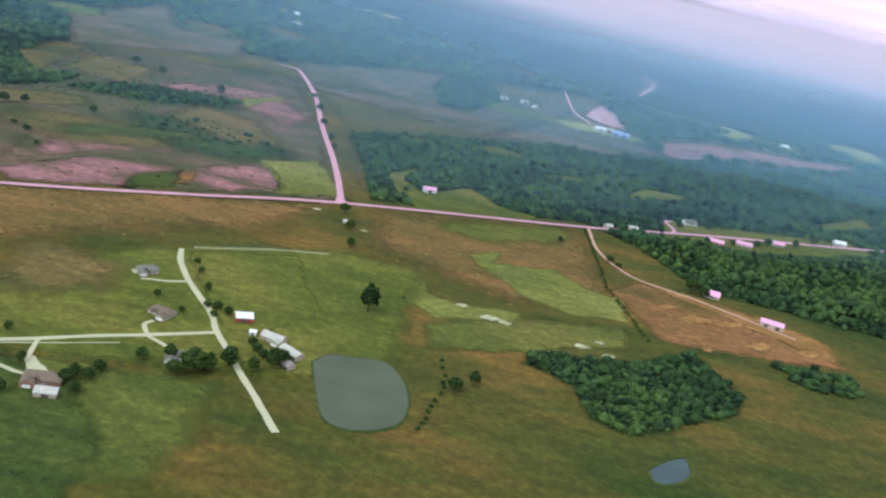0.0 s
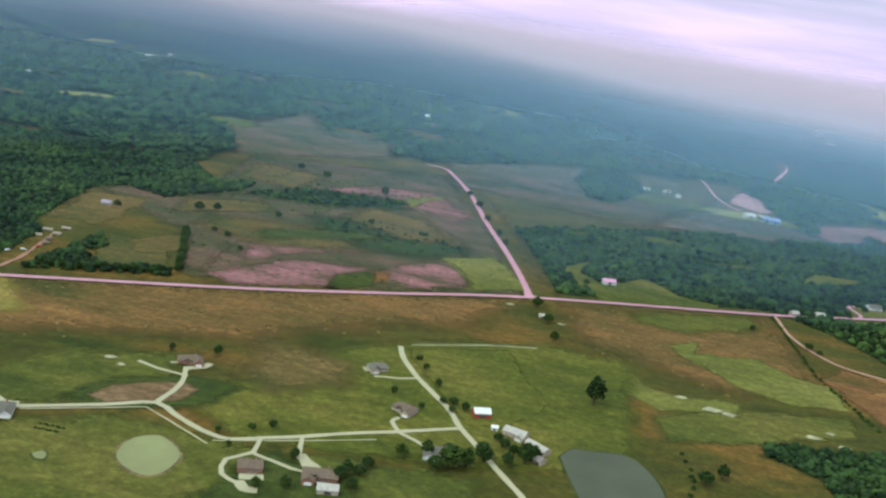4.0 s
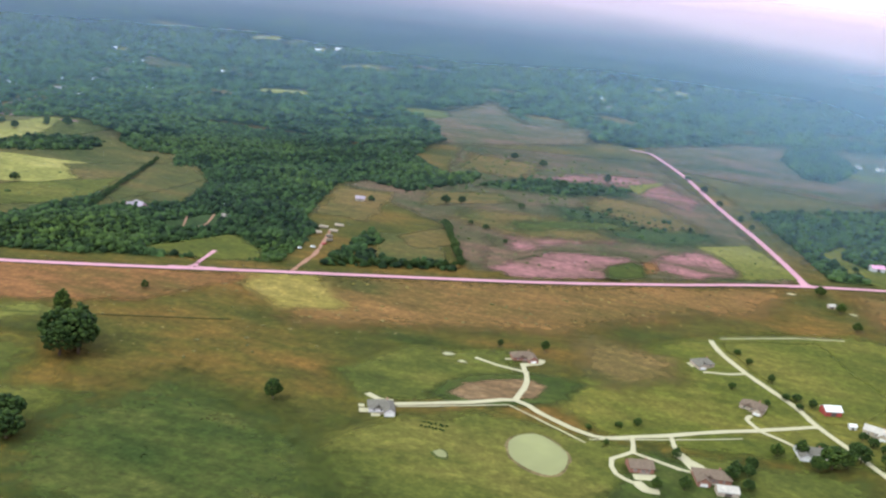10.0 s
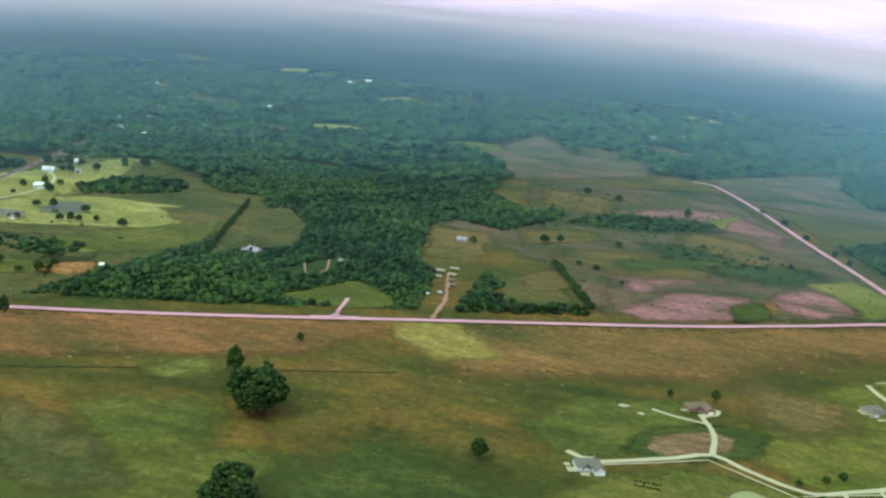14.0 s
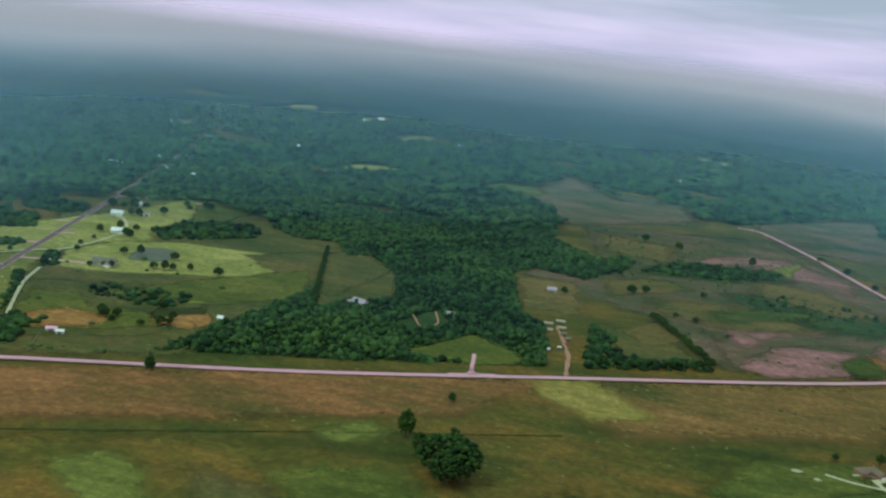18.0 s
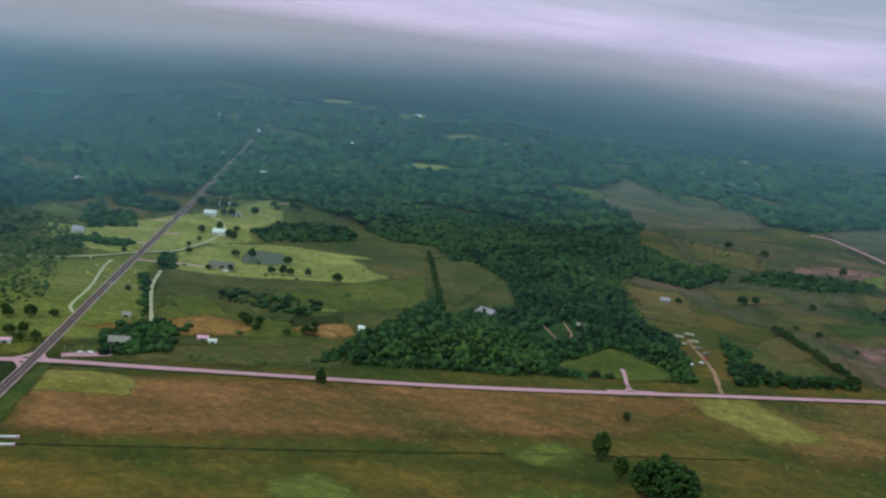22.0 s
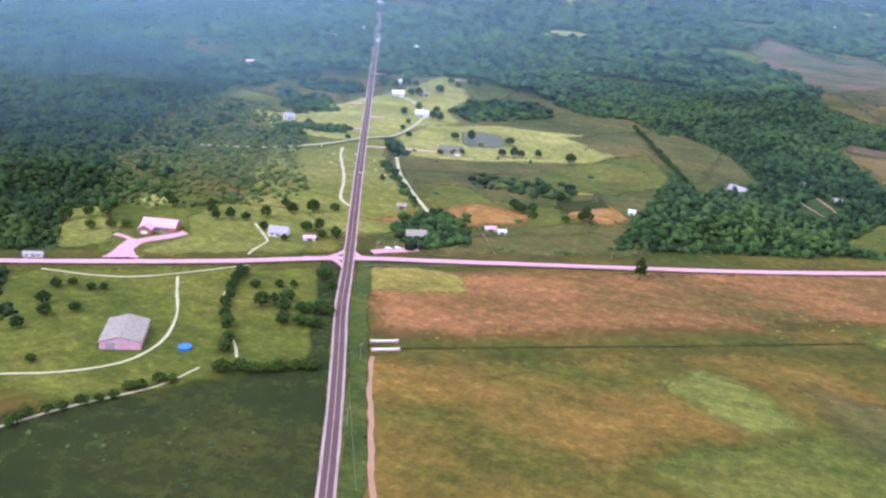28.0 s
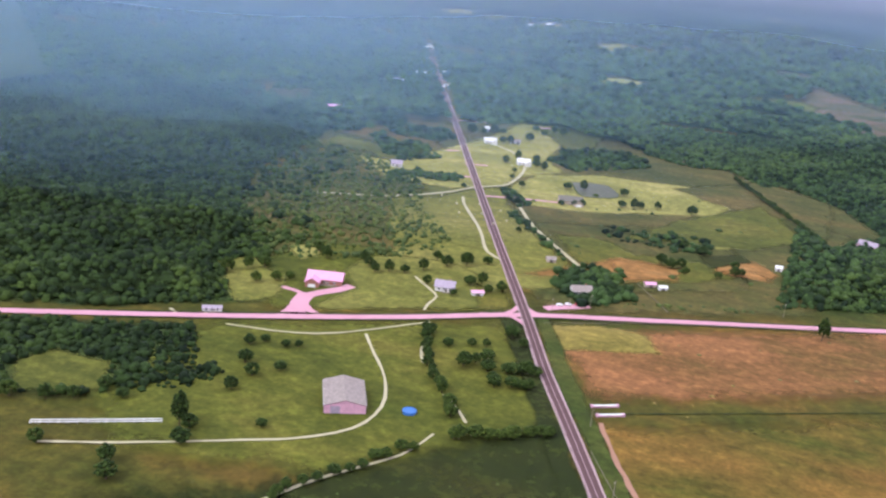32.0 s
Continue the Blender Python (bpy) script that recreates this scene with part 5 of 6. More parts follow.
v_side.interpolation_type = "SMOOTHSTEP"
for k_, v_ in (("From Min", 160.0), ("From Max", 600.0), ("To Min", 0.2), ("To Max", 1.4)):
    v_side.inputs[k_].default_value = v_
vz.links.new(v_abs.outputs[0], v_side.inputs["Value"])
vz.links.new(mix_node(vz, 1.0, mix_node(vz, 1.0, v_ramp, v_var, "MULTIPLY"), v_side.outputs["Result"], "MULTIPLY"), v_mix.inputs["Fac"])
v_add.inputs["Fac"].default_value = 0.5
vz.links.new(v_dif.outputs[0], v_add.inputs[1])
vz.links.new(v_tl.outputs[0], v_add.inputs[2])
vz.links.new(v_tr.outputs[0], v_mix.inputs[1])
vz.links.new(v_add.outputs[0], v_mix.inputs[2])
vz.links.new(v_mix.outputs[0], v_out.inputs["Surface"])
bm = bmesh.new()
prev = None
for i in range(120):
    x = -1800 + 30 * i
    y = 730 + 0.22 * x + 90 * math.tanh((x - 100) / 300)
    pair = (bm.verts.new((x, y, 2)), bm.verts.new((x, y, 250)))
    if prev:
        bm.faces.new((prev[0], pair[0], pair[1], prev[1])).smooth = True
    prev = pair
tagged(part("near_haze_sheet", bm, veil_mat, None), "upright sheet painted as very thin blue haze in the middle distance", "haze", kind="structure")

# ---------------------------------------------------------------- things
def box(bm, x0, x1, y0, y1, z0, z1):
    v = [bm.verts.new(p) for p in ((x0, y0, z0), (x1, y0, z0), (x1, y1, z0), (x0, y1, z0), (x0, y0, z1), (x1, y0, z1), (x1, y1, z1), (x0, y1, z1))]
    for f in ((0, 3, 2, 1), (4, 5, 6, 7), (0, 1, 5, 4), (1, 2, 6, 5), (2, 3, 7, 6), (3, 0, 4, 7)):
        bm.faces.new([v[i] for i in f])


def gable_walls(w, d, h, rise):
    """Walls with pointed ends: w along the ridge (x), d across it."""
    bm = bmesh.new()
    x, y = w / 2, d / 2
    ring = []
    for s in (-x, x):
        ring.append([bm.verts.new(p) for p in ((s, -y, 0), (s, y, 0), (s, y, h), (s, 0, h + rise), (s, -y, h))])
    a, b = ring
    bm.faces.new(a[::-1])
    bm.faces.new(b)
    for i in (0, 1, 4):
        j = (i + 1) % 5
        bm.faces.new((a[i], a[j], b[j], b[i]))
    bmesh.ops.recalc_face_normals(bm, faces=bm.faces)
    return bm


def gable_roof(w, d, h, rise, eave=0.5, thick=0.22):
    bm = bmesh.new()
    x, y = w / 2 + eave, d / 2 + eave
    drop = rise * eave / (d / 2)
    prof = [(-y, h - drop), (0, h + rise), (y, h - drop), (y, h - drop + thick), (0, h + rise + thick * 1.2), (-y, h - drop + thick)]
    ends = [[bm.verts.new((s, p[0], p[1])) for p in prof] for s in (-x, x)]
    a, b = ends
    bm.faces.new((a[0], a[1], a[4], a[5]))
    bm.faces.new((a[1], a[2], a[3], a[4]))
    bm.faces.new((b[0], b[1], b[4], b[5]))
    bm.faces.new((b[1], b[2], b[3], b[4]))
    for i in range(6):
        j = (i + 1) % 6
        bm.faces.new((a[i], a[j], b[j], b[i]))
    bmesh.ops.recalc_face_normals(bm, faces=bm.faces)
    return bm


def hip_roof(w, d, h, rise, eave=0.6, thick=0.22):
    """A roof that slopes on all four sides, with its ridge along x."""
    bm = bmesh.new()
    x, y = w / 2 + eave, d / 2 + eave
    drop = rise * eave / (d / 2)
    r = max(0.6, x - y)
    low = [bm.verts.new(p) for p in ((-x, -y, h - drop), (x, -y, h - drop), (x, y, h - drop), (-x, y, h - drop))]
    rim = [bm.verts.new((v.co.x, v.co.y, v.co.z + thick)) for v in low]
    a, b = bm.verts.new((-r, 0, h + rise)), bm.verts.new((r, 0, h + rise))
    bm.faces.new(low[::-1])
    for i in range(4):
        bm.faces.new((low[i], low[(i + 1) % 4], rim[(i + 1) % 4], rim[i]))
    bm.faces.new((rim[0], rim[1], b, a))
    bm.faces.new((rim[1], rim[2], b))
    bm.faces.new((rim[2], rim[3], a, b))
    bm.faces.new((rim[3], rim[0], a))
    bmesh.ops.recalc_face_normals(bm, faces=bm.faces)
    return bm


def boxed(*b):
    bm = bmesh.new()
    box(bm, *b)
    return bm


def opening(thing, name, x, y, z, w, h, mat, face):
    """A window or door on a long wall (face +1 or -1): frame and pane or leaf, 3 cm proud."""
    t = 0.09
    lo, hi = sorted((y, y + face * t))
    fr = boxed(x - w / 2 - 0.12, x + w / 2 + 0.12, lo, hi, z - 0.12, z + h + 0.12)
    ob = part(name, fr, M["trim"], thing)
    lo, hi = sorted((y + face * t, y + face * (t + 0.03)))
    part("pane" if name == "window" else "leaf", boxed(x - w / 2, x + w / 2, lo, hi, z, z + h), mat, ob)
    return ob


def house(x, y, turn, w, d, h, rise, wall, roof, label, name="house", wing=None, chimney=True, category="house", porch=True, windows=3, scale=1.0, hip=False, terrace=()):
    th = tagged(new(name), label, category)
    part("wall", boxed(-w / 2, w / 2, -d / 2, d / 2, 0, h) if hip else gable_walls(w, d, h, rise), M[wall], th)
    part("roof", (hip_roof if hip else gable_roof)(w, d, h, rise), M[roof], th)
    if hip:  # a small gable breaks the front slope
        bm = gable_roof(d * 0.5, w * 0.26, h, rise * 0.62, 0.35)
        bmesh.ops.rotate(bm, verts=bm.verts, cent=(0, 0, 0), matrix=Matrix.Rotation(radians(90), 3, "Z"))
        bmesh.ops.translate(bm, verts=bm.verts, vec=(-w * 0.14, -d * 0.30, 0.06))
        part("dormer_roof", bm, M[roof], th)
    for (tx, ty, tw, td) in terrace:
        bm = boxed(tx - tw / 2, tx + tw / 2, ty - td / 2, ty + td / 2, -0.3, 0.16)
        bmesh.ops.bevel(bm, geom=bm.edges[:], offset=0.05, segments=1, affect="EDGES")
        part("terrace", bm, M["chalk"], th, "pale paved terrace")
    for face in (-1, 1):
        for i in range(windows):
            opening(th, "window", (i + 0.5) / windows * w * 0.86 - w * 0.43, face * d / 2, 1.0, 1.3, 1.3, M["glass"], face)
    opening(th, "door", -w * 0.04 + w * 0.14, -d / 2, 0.05, 1.0, 2.05, M["door"], -1)
    if chimney:
        part("chimney", boxed(w * 0.2, w * 0.2 + 0.9, 0.3, 1.2, h + rise * 0.4, h + rise + 1.0), M["brick_wall"], th)
    if porch:
        part("porch", boxed(-w * 0.12, w * 0.3, -d / 2 - 2.2, -d / 2 - 0.01, 0, 0.3), M["wood"], th)
    if wing:
        ww, wd, side = wing
        bm = gable_walls(wd, ww, h * 0.95, rise * 0.8)
        bmesh.ops.rotate(bm, verts=bm.verts, cent=(0, 0, 0), matrix=Matrix.Rotation(radians(90), 3, "Z"))
        bmesh.ops.translate(bm, verts=bm.verts, vec=(side * (w / 2 - ww / 2), -d / 2 - wd / 2 + 0.05, 0))
        wg = part("wing", bm, M[wall], th)
        bm = gable_roof(wd, ww, h * 0.95, rise * 0.8)
        bmesh.ops.rotate(bm, verts=bm.verts, cent=(0, 0, 0), matrix=Matrix.Rotation(radians(90), 3, "Z"))
        bmesh.ops.translate(bm, verts=bm.verts, vec=(side * (w / 2 - ww / 2), -d / 2 - wd / 2 + 0.05, 0))
        part("wing_roof", bm, M[roof], th)
        gx_ = side * (w / 2 - ww / 2)
        part("garage_door", boxed(gx_ - 2.3, gx_ + 2.3, -d / 2 - wd - 0.06, -d / 2 - wd + 0.04, 0.05, 2.2), M["trim"], th)
    th.matrix_world = pose(x, y, 0.4, 0, 0, turn) @ Matrix.Scale(scale, 4)
    return th


def barn(x, y, turn, w, d, h, rise, wall, roof, label, name="barn", doors=1, category="barn"):
    th = tagged(new(name), label, category)
    part("wall", gable_walls(w, d, h, rise), M[wall], th)
    part("roof", gable_roof(w, d, h, rise, 0.4), M[roof], th)
    for i in range(doors):
        cx = (i + 0.5) / doors * w - w / 2
        part("door", boxed(cx - min(1.8, w * 0.2), cx + min(1.8, w * 0.2), -d / 2 - 0.08, -d / 2 + 0.02, 0.05, h * 0.8), M["door"], th, "dark sliding door")
    for s in (-1, 1):
        part("eave_trim", boxed(-w / 2 - 0.4, w / 2 + 0.4, s * (d / 2 + 0.42) - 0.06, s * (d / 2 + 0.42) + 0.06, h - rise * 0.8 / d - 0.35, h - rise * 0.8 / d - 0.1), M["trim"], th)
    th.matrix_world = pose(x, y, float(relief(x, y)) + 0.4, 0, 0, turn)
    return th


# crowns of single trees: many small leafy clumps
def crown_mesh(seed, rx, rz, clumps, size):
    r = rng_lcg(seed)
    bm = bmesh.new()
    for i in range(clumps):
        a, u = r.rand() * 6.283, r.rand() * 2 - 0.75
        u = max(-0.85, min(1, u))
        k = (0.5 + 0.5 * r.rand() ** 0.4) * (0.85 + 0.3 * r.rand())
        ring = math.sqrt(max(0, 1 - u * u)) * (1.0 if u < 0.3 else 0.92)
        c = Vector((rx * k * ring * math.cos(a), rx * k * ring * math.sin(a), rz * k * u))
        made = bmesh.ops.create_icosphere(bm, subdivisions=1, radius=size * (0.55 + 0.75 * r.rand()))["verts"]
        off = Vector(r.rand(3) * 30)
        for v in made:
            v.co = v.co * (1 + 0.55 * noise.noise(v.co * (1.4 / size) + off)) * 1.0
            v.co.z *= 0.75
            v.co += c
    me = bpy.data.meshes.new("crown")
    bm.to_mesh(me)
    bm.free()
    me.materials.append(M["leaves"])
    me.polygons.foreach_set("use_smooth", [True] * len(me.polygons))
    return me


def trunk_mesh(seed, h, rad):
    r = rng_lcg(seed)
    bm = bmesh.new()

    def limb(a, b, ra, rb, n=7):
        ax = (b - a).normalized()
        s = ax.orthogonal().normalized()
        t = ax.cross(s)
        rows_ = []
        for p, q in ((a, ra), ((a + b) / 2 + s * ra * 0.3, (ra + rb) / 2), (b, rb)):
            rows_.append([bm.verts.new(p + (s * math.cos(k * 6.283 / n) + t * math.sin(k * 6.283 / n)) * q) for k in range(n)])
        for u, v in zip(rows_, rows_[1:]):
            for k in range(n):
                bm.faces.new((u[k], u[(k + 1) % n], v[(k + 1) % n], v[k]))

    limb(Vector((0, 0, -0.3)), Vector((0, 0, h * 0.55)), rad, rad * 0.6)
    for k in range(5):
        a = k * 1.3 + r.rand()
        base = Vector((0, 0, h * (0.3 + 0.06 * k)))
        limb(base, base + Vector((math.cos(a) * h * 0.3, math.sin(a) * h * 0.3, h * 0.3)), rad * 0.4, rad * 0.12, 5)
    me = bpy.data.meshes.new("trunk")
    bm.to_mesh(me)
    bm.free()
    me.materials.append(M["bark"])
    return me


TREE_KINDS = []
for k, (rx, rz, n, sz) in enumerate(((4.6, 4.0, 340, 0.68), (5.0, 4.4, 370, 0.68), (4.0, 4.8, 320, 0.65), (4.8, 3.6, 340, 0.68), (4.6, 4.0, 150, 0.95), (5.0, 4.2, 160, 0.95), (4.2, 4.6, 140, 0.92), (4.8, 3.6, 150, 0.98))):
    TREE_KINDS.append((crown_mesh(40 + k, rx, rz, n, sz), trunk_mesh(60 + k, 9.0, 0.42), rz))
bush_meshes = [crown_mesh(80 + k, 1.9, 1.3, 26, 0.75) for k in range(3)]
t_rand = rng_lcg(123)


def tree(x, y, width=9.0, tall=1.0, label="leafy green broadleaf tree standing in grass", group="field trees", name="tree"):
    kind = int(t_rand.randint(4)) + (0 if width > 8.5 else 4)
    crown, trunk, rz = TREE_KINDS[kind]
    th = tagged(new(name), label, "tree", group)
    c, t = new("crown", crown), new("trunk", trunk)
    c.parent = t.parent = th
    c.location = (0, 0, 3.0 + rz * 0.85)
    s = width / 9.6
    th.matrix_world = pose(x, y, float(relief(x, y)), 0, 0, t_rand.rand() * 360) @ Matrix.Diagonal((s, s, s * tall, 1))
    return th


def bush(x, y, width=4.0, label="low round green bush", group="bushes"):
    th = tagged(new("bush", bush_meshes[int(t_rand.randint(3))]), label, "bush", group)
    s = width / 4.4
    th.matrix_world = pose(x, y, 0.8 * s, 0, 0, t_rand.rand() * 360) @ Matrix.Diagonal((s, s, s, 1))
    return th


def along(pts, gap, jitter=1.0):
    """Points every gap metres along a line."""
    out, left = [], 0.0
    for (x0, y0), (x1, y1) in zip(pts, pts[1:]):
        n = math.hypot(x1 - x0, y1 - y0)
        d = left
        while d < n:
            out.append((x0 + (x1 - x0) * d / n + (t_rand.rand() - 0.5) * 2 * jitter, y0 + (y1 - y0) * d / n + (t_rand.rand() - 0.5) * 2 * jitter))
            d += gap * (0.7 + 0.6 * t_rand.rand())
        left = d - n
    return out


# ---- estate round the cul de sac
house(81, 418, 24, 17, 12, 3.2, 3.6, "white_wall", "roof_grey", "white house with a grey hipped roof and pale terraces", wing=(7, 6, 1), scale=0.86, hip=True, terrace=((-11, -3, 7, 6), (-4, -9.5, 6, 4), (-12.5, 4, 4, 4)))
house(139, 539, 28, 20, 11, 3.2, 3.4, "brick_wall", "roof_brown", "brown roofed brick house above the cul de sac", wing=(8, 6, 1), scale=0.8, hip=True, terrace=((-13, -2, 6, 3),))
house(256, 596, 30, 17, 10, 3.0, 3.2, "tan_wall", "roof_grey", "tan house with grey hipped roof beside the pale lane", wing=(7, 6, -1), scale=0.84, hip=True, terrace=((-10.5, 0, 3, 9),))
house(289, 534, -16, 18, 11, 3.1, 3.4, "tan_wall", "roof_brown", "brown roofed house with a short pale drive", wing=(7, 6, 1), scale=0.84, hip=True)
house(320, 482, 12, 21, 10, 3.0, 2.8, "white_wall", "roof_grey", "long white house with grey roof", wing=(8, 6, -1), scale=0.86)
house(228, 417, 20, 15, 12, 3.2, 3.0, "brick_wall", "roof_brown", "brick house inside a looped drive", scale=0.86, terrace=((1, -11, 15, 7),))
house(265, 424, 14, 22, 12, 3.2, 3.4, "brick_wall", "roof_brown", "large dark roofed house at the end of the looped drive", wing=(8, 6, -1), scale=0.86, hip=True)
barn(273, 411, 14, 11, 7, 2.8, 1.4, "tan_wall", "roof_pale", "pale outbuilding behind the dark roofed house", "shed", 1, "shed")
house(362, 533, -18, 19, 11, 3.4, 2.8, "tan_wall", "roof_pale", "large pale roofed house by the lane", wing=(7, 5, 1), scale=0.78)
barn(377, 517, -38, 16, 6.5, 3.2, 1.6, "tan_wall", "roof_pale", "long pale metal shed by the lane", "shed", 3, "shed")
barn(378, 501, -38, 9, 6, 2.8, 1.4, "tan_wall", "roof_tin", "low dull metal shed by the lane", "shed", 2, "shed")
barn(337, 552, 22, 11, 8, 3.6, 2.2, "red_wall", "roof_white", "small red shed with a white metal roof", "shed", 1, "shed")
barn(348, 534, 10, 4, 3, 2.4, 0.9, "white_wall", "roof_white", "tiny white garden shed", "garden_shed", 1, "shed")
barn(362, 806, 20, 6, 4, 2.4, 1.2, "tan_wall", "roof_pale", "small pale shed in the brown field", "shed", 1, "shed")
for x, y, w in ((150, 560, 7), (120, 552, 5), (246, 438, 6), (238, 398, 6), (252, 404, 7), (275, 428, 7), (284, 420, 6), (222, 470, 5), (212, 462, 4.5), (196, 450, 4), (276, 560, 5), (310, 560, 5), (318, 548, 4.5), (298, 545, 4),
                (352, 518, 6), (357, 511, 6.5), (363, 503, 7), (373, 509, 6.5), (280, 631, 5), (288, 615, 5), (302, 587, 5.5), (317, 561, 6), (326, 554, 6), (277, 434, 7.5), (284, 436, 7), (286, 446, 7), (208, 436, 3.5)):
    tree(x, y, w, 0.95, "small round yard tree by the pale lane", "yard trees")
for i in range(14):
    bush(108 + 2.2 * (i % 7) + t_rand.rand(), 408 + 5 * (i // 7) + t_rand.rand() * 2, 2.0, "young shrub in a planted row", "planted shrubs")

# ---- field trees south of the lane
for x, y, w, tl in ((-124, 404, 22, 1.0), (-107, 400, 23, 1.05), (-116, 414, 20, 1.0), (-114, 392, 19, 0.9), (-154, 446, 13, 1.15), (-140, 427, 11, 1.0), (-80, 306, 19, 0.85), (-70, 296, 16, 0.8), (-84, 294, 14, 0.8), (22, 400, 9.5, 1.1), (-142, 522, 5, 1.3),
                    (411, 613, 15, 1.15), (368, 792, 8, 1.2), (376, 745, 7.5, 1.0)) + ((355, 838, 9.5, 1.0), (-346, 462, 8.0, 1.6), (314, 478, 8, 1.0), (300, 470, 7, 1.0), (326, 486, 7, 1.0), (345, 494, 8, 1.1), (376, 503, 7, 1.1),
                    (566, 900, 6, 1.0), (690, 836, 13, 1.0), (700, 828, 9, 0.9), (615, 875, 8, 0.8), (622, 862, 6, 0.8), (480, 520, 9, 1.0), (492, 534, 8, 1.0)):
    tree(x, y, w, tl, "large dark green tree alone in the brown field" if w > 11 else "dark green tree in the dry grass")
for x, y in along([(598, 975), (604, 790), (619, 720), (627, 678)], 9, 1.2):
    bush(x, y, 3.0 + 2 * t_rand.rand(), "hedge bush along a field fence", "hedge bushes")
for x, y in along([(470, 560), (474, 520), (462, 458)], 9, 1.5):
    bush(x, y, 3.5, "bush on the pond bank", "bank bushes")

# ---- hedges and trees north of the lane
for x, y in along([(-12, 866), (18, 790), (46, 722)], 7, 1.5) + along([(-52, 668), (44, 718)], 8, 2.0):
    tree(x, y, 5.5 + 2.5 * t_rand.rand(), 0.9, "hedgerow tree round the small brown field", "hedgerow trees", "hedge_tree")
for x, y in along([(-397, 931), (-360, 820), (-320, 698)], 9, 1.0):
    tree(x, y, 5.0 + t_rand.rand() * 1.5, 0.9, "hedgerow tree across the paddock", "hedgerow trees", "hedge_tree")
for x, y, w in ((-110, 905, 8), (-40, 960, 11), (-25, 975, 9), (40, 1000, 8), (-60, 1050, 10), (-75, 1110, 9), (60, 1180, 10), (110, 1250, 12), (10, 1300, 12), (-40, 1330, 12), (30, 870, 7), (10, 885, 6), (60, 830, 5),
                (300, 1080, 8), (288, 1120, 9), (262, 1205, 9), (240, 1290, 10), (215, 1370, 9), (330, 1190, 8)):
    tree(x, y, w, 0.9, "tree in rough pasture", "pasture trees")

# ---- the pasture farm
house(-681, 935, 20, 14, 9, 3.2, 3.2, "white_wall", "roof_white", "white farmhouse on the pasture hill", wing=(6, 5, 1))
barn(-655, 955, 20, 12, 7, 3.2, 2.0, "white_wall", "roof_tin", "low grey farm shed", "shed", 2, "shed")
for x, y, w in ((-714, 975, 12), (-688, 985, 13), (-642, 979, 10), (-668, 945, 8), (-660, 950, 9), (-555, 695, 6), (-543, 702, 6), (-537, 704, 6.5), (-502, 724, 8), (-491, 727, 9), (-485, 732, 7), (-470, 740, 7), (-438, 738, 10),
                (-625, 1060, 9), (-612, 1050, 10), (-633, 1030, 8), (-622, 800, 5), (-618, 770, 5), (-640, 840, 5), (-602, 742, 6), (-440, 620, 8), (-425, 612, 7), (-400, 585, 7)):
    tree(x, y, w, 0.95, "round green pasture tree", "pasture trees")
def hay_bale(x, y, turn):
    bm = bmesh.new()
    bmesh.ops.create_cone(bm, cap_ends=True, segments=14, radius1=0.8, radius2=0.8, depth=1.4, matrix=Matrix.Rotation(radians(90), 4, "X"))
    bmesh.ops.bevel(bm, geom=bm.edges[:], offset=0.06, segments=1, affect="EDGES")
    ob = tagged(part("hay_bale", bm, M["bale"], None), "round pale hay bale lying on the mown pasture", "hay bale", "hay bales")
    ob.matrix_world = pose(x, y, 1.0, 0, 0, turn)
    return ob


M["bale"] = painted("dry_hay", (0.52, 0.47, 0.30), 0.95, 0, 0.3)
for x, y in ((-640, 640), (-622, 650), (-600, 640), (-612, 622), (-588, 612), (-630, 612), (-596, 596), (-575, 600), (-660, 660)):
    hay_bale(x, y, t_rand.rand() * 180)

# ---- houses at the crossroads
house(-662, 396, 14, 23, 13, 3.6, 3.4, "brick_wall", "roof_rose", "big brick house with a rose metal roof", wing=(9, 7, -1))
house(-588, 424, 10, 13, 10, 3.2, 3.0, "white_wall", "roof_lilac", "house with a lilac grey metal roof")
house(-503, 466, 25, 14, 9, 3.0, 2.8, "white_wall", "roof_tin", "white house half hidden under trees")
house(-700, 316, 26, 14, 5, 2.8, 1.2, "white_wall", "roof_lilac", "white mobile home beside the road", "mobile_home", chimney=False, category="mobile home", scale=0.8)
house(-549, 711, 15, 22, 12, 3.4, 3.2, "tan_wall", "roof_grey", "large grey roofed house at the end of a rose drive", wing=(9, 7, 1))
house(-284, 728, -25, 20, 11, 3.4, 3.4, "rose_wall", "roof_lilac", "rose walled house with a lilac metal roof in the paddock", wing=(8, 9, -1), scale=0.8)
house(-124, 908, 10, 10, 7, 2.8, 2.2, "tan_wall", "roof_lilac", "small house with a dull blue roof", chimney=False)
barn(-222, 788, 30, 8, 5, 2.8, 1.4, "white_wall", "roof_white", "small white shed in the woods", "shed", 1, "shed")
barn(-198, 742, 15, 9, 6, 2.8, 1.6, "tan_wall", "roof_tin", "tin roofed shed in a clearing", "shed", 1, "shed")
pole_barn = barn(-588, 246, -66, 27, 20, 4.4, 2.6, "rose_wall", "roof_tin", "big pole barn with rose walls and a dull brown metal roof", doors=2)
part("gable_door", boxed(13.44, 13.56, -7.0, -2.4, 0.05, 3.9), M["roof_lilac"], pole_barn, "tall lilac sliding door")
barn(-534, 524, 20, 7, 5, 2.8, 1.2, "tan_wall", "roof_tin", "little tin roofed shed", "shed", 1, "shed")
barn(-459, 508, 25, 8, 4, 2.4, 1.0, "tan_wall", "roof_rose", "low shed with a rose metal roof", "shed", 1, "shed")
barn(-450, 506, 25, 6, 3.5, 2.2, 0.8, "white_wall", "roof_white", "low white animal shed", "shed", 1, "shed")
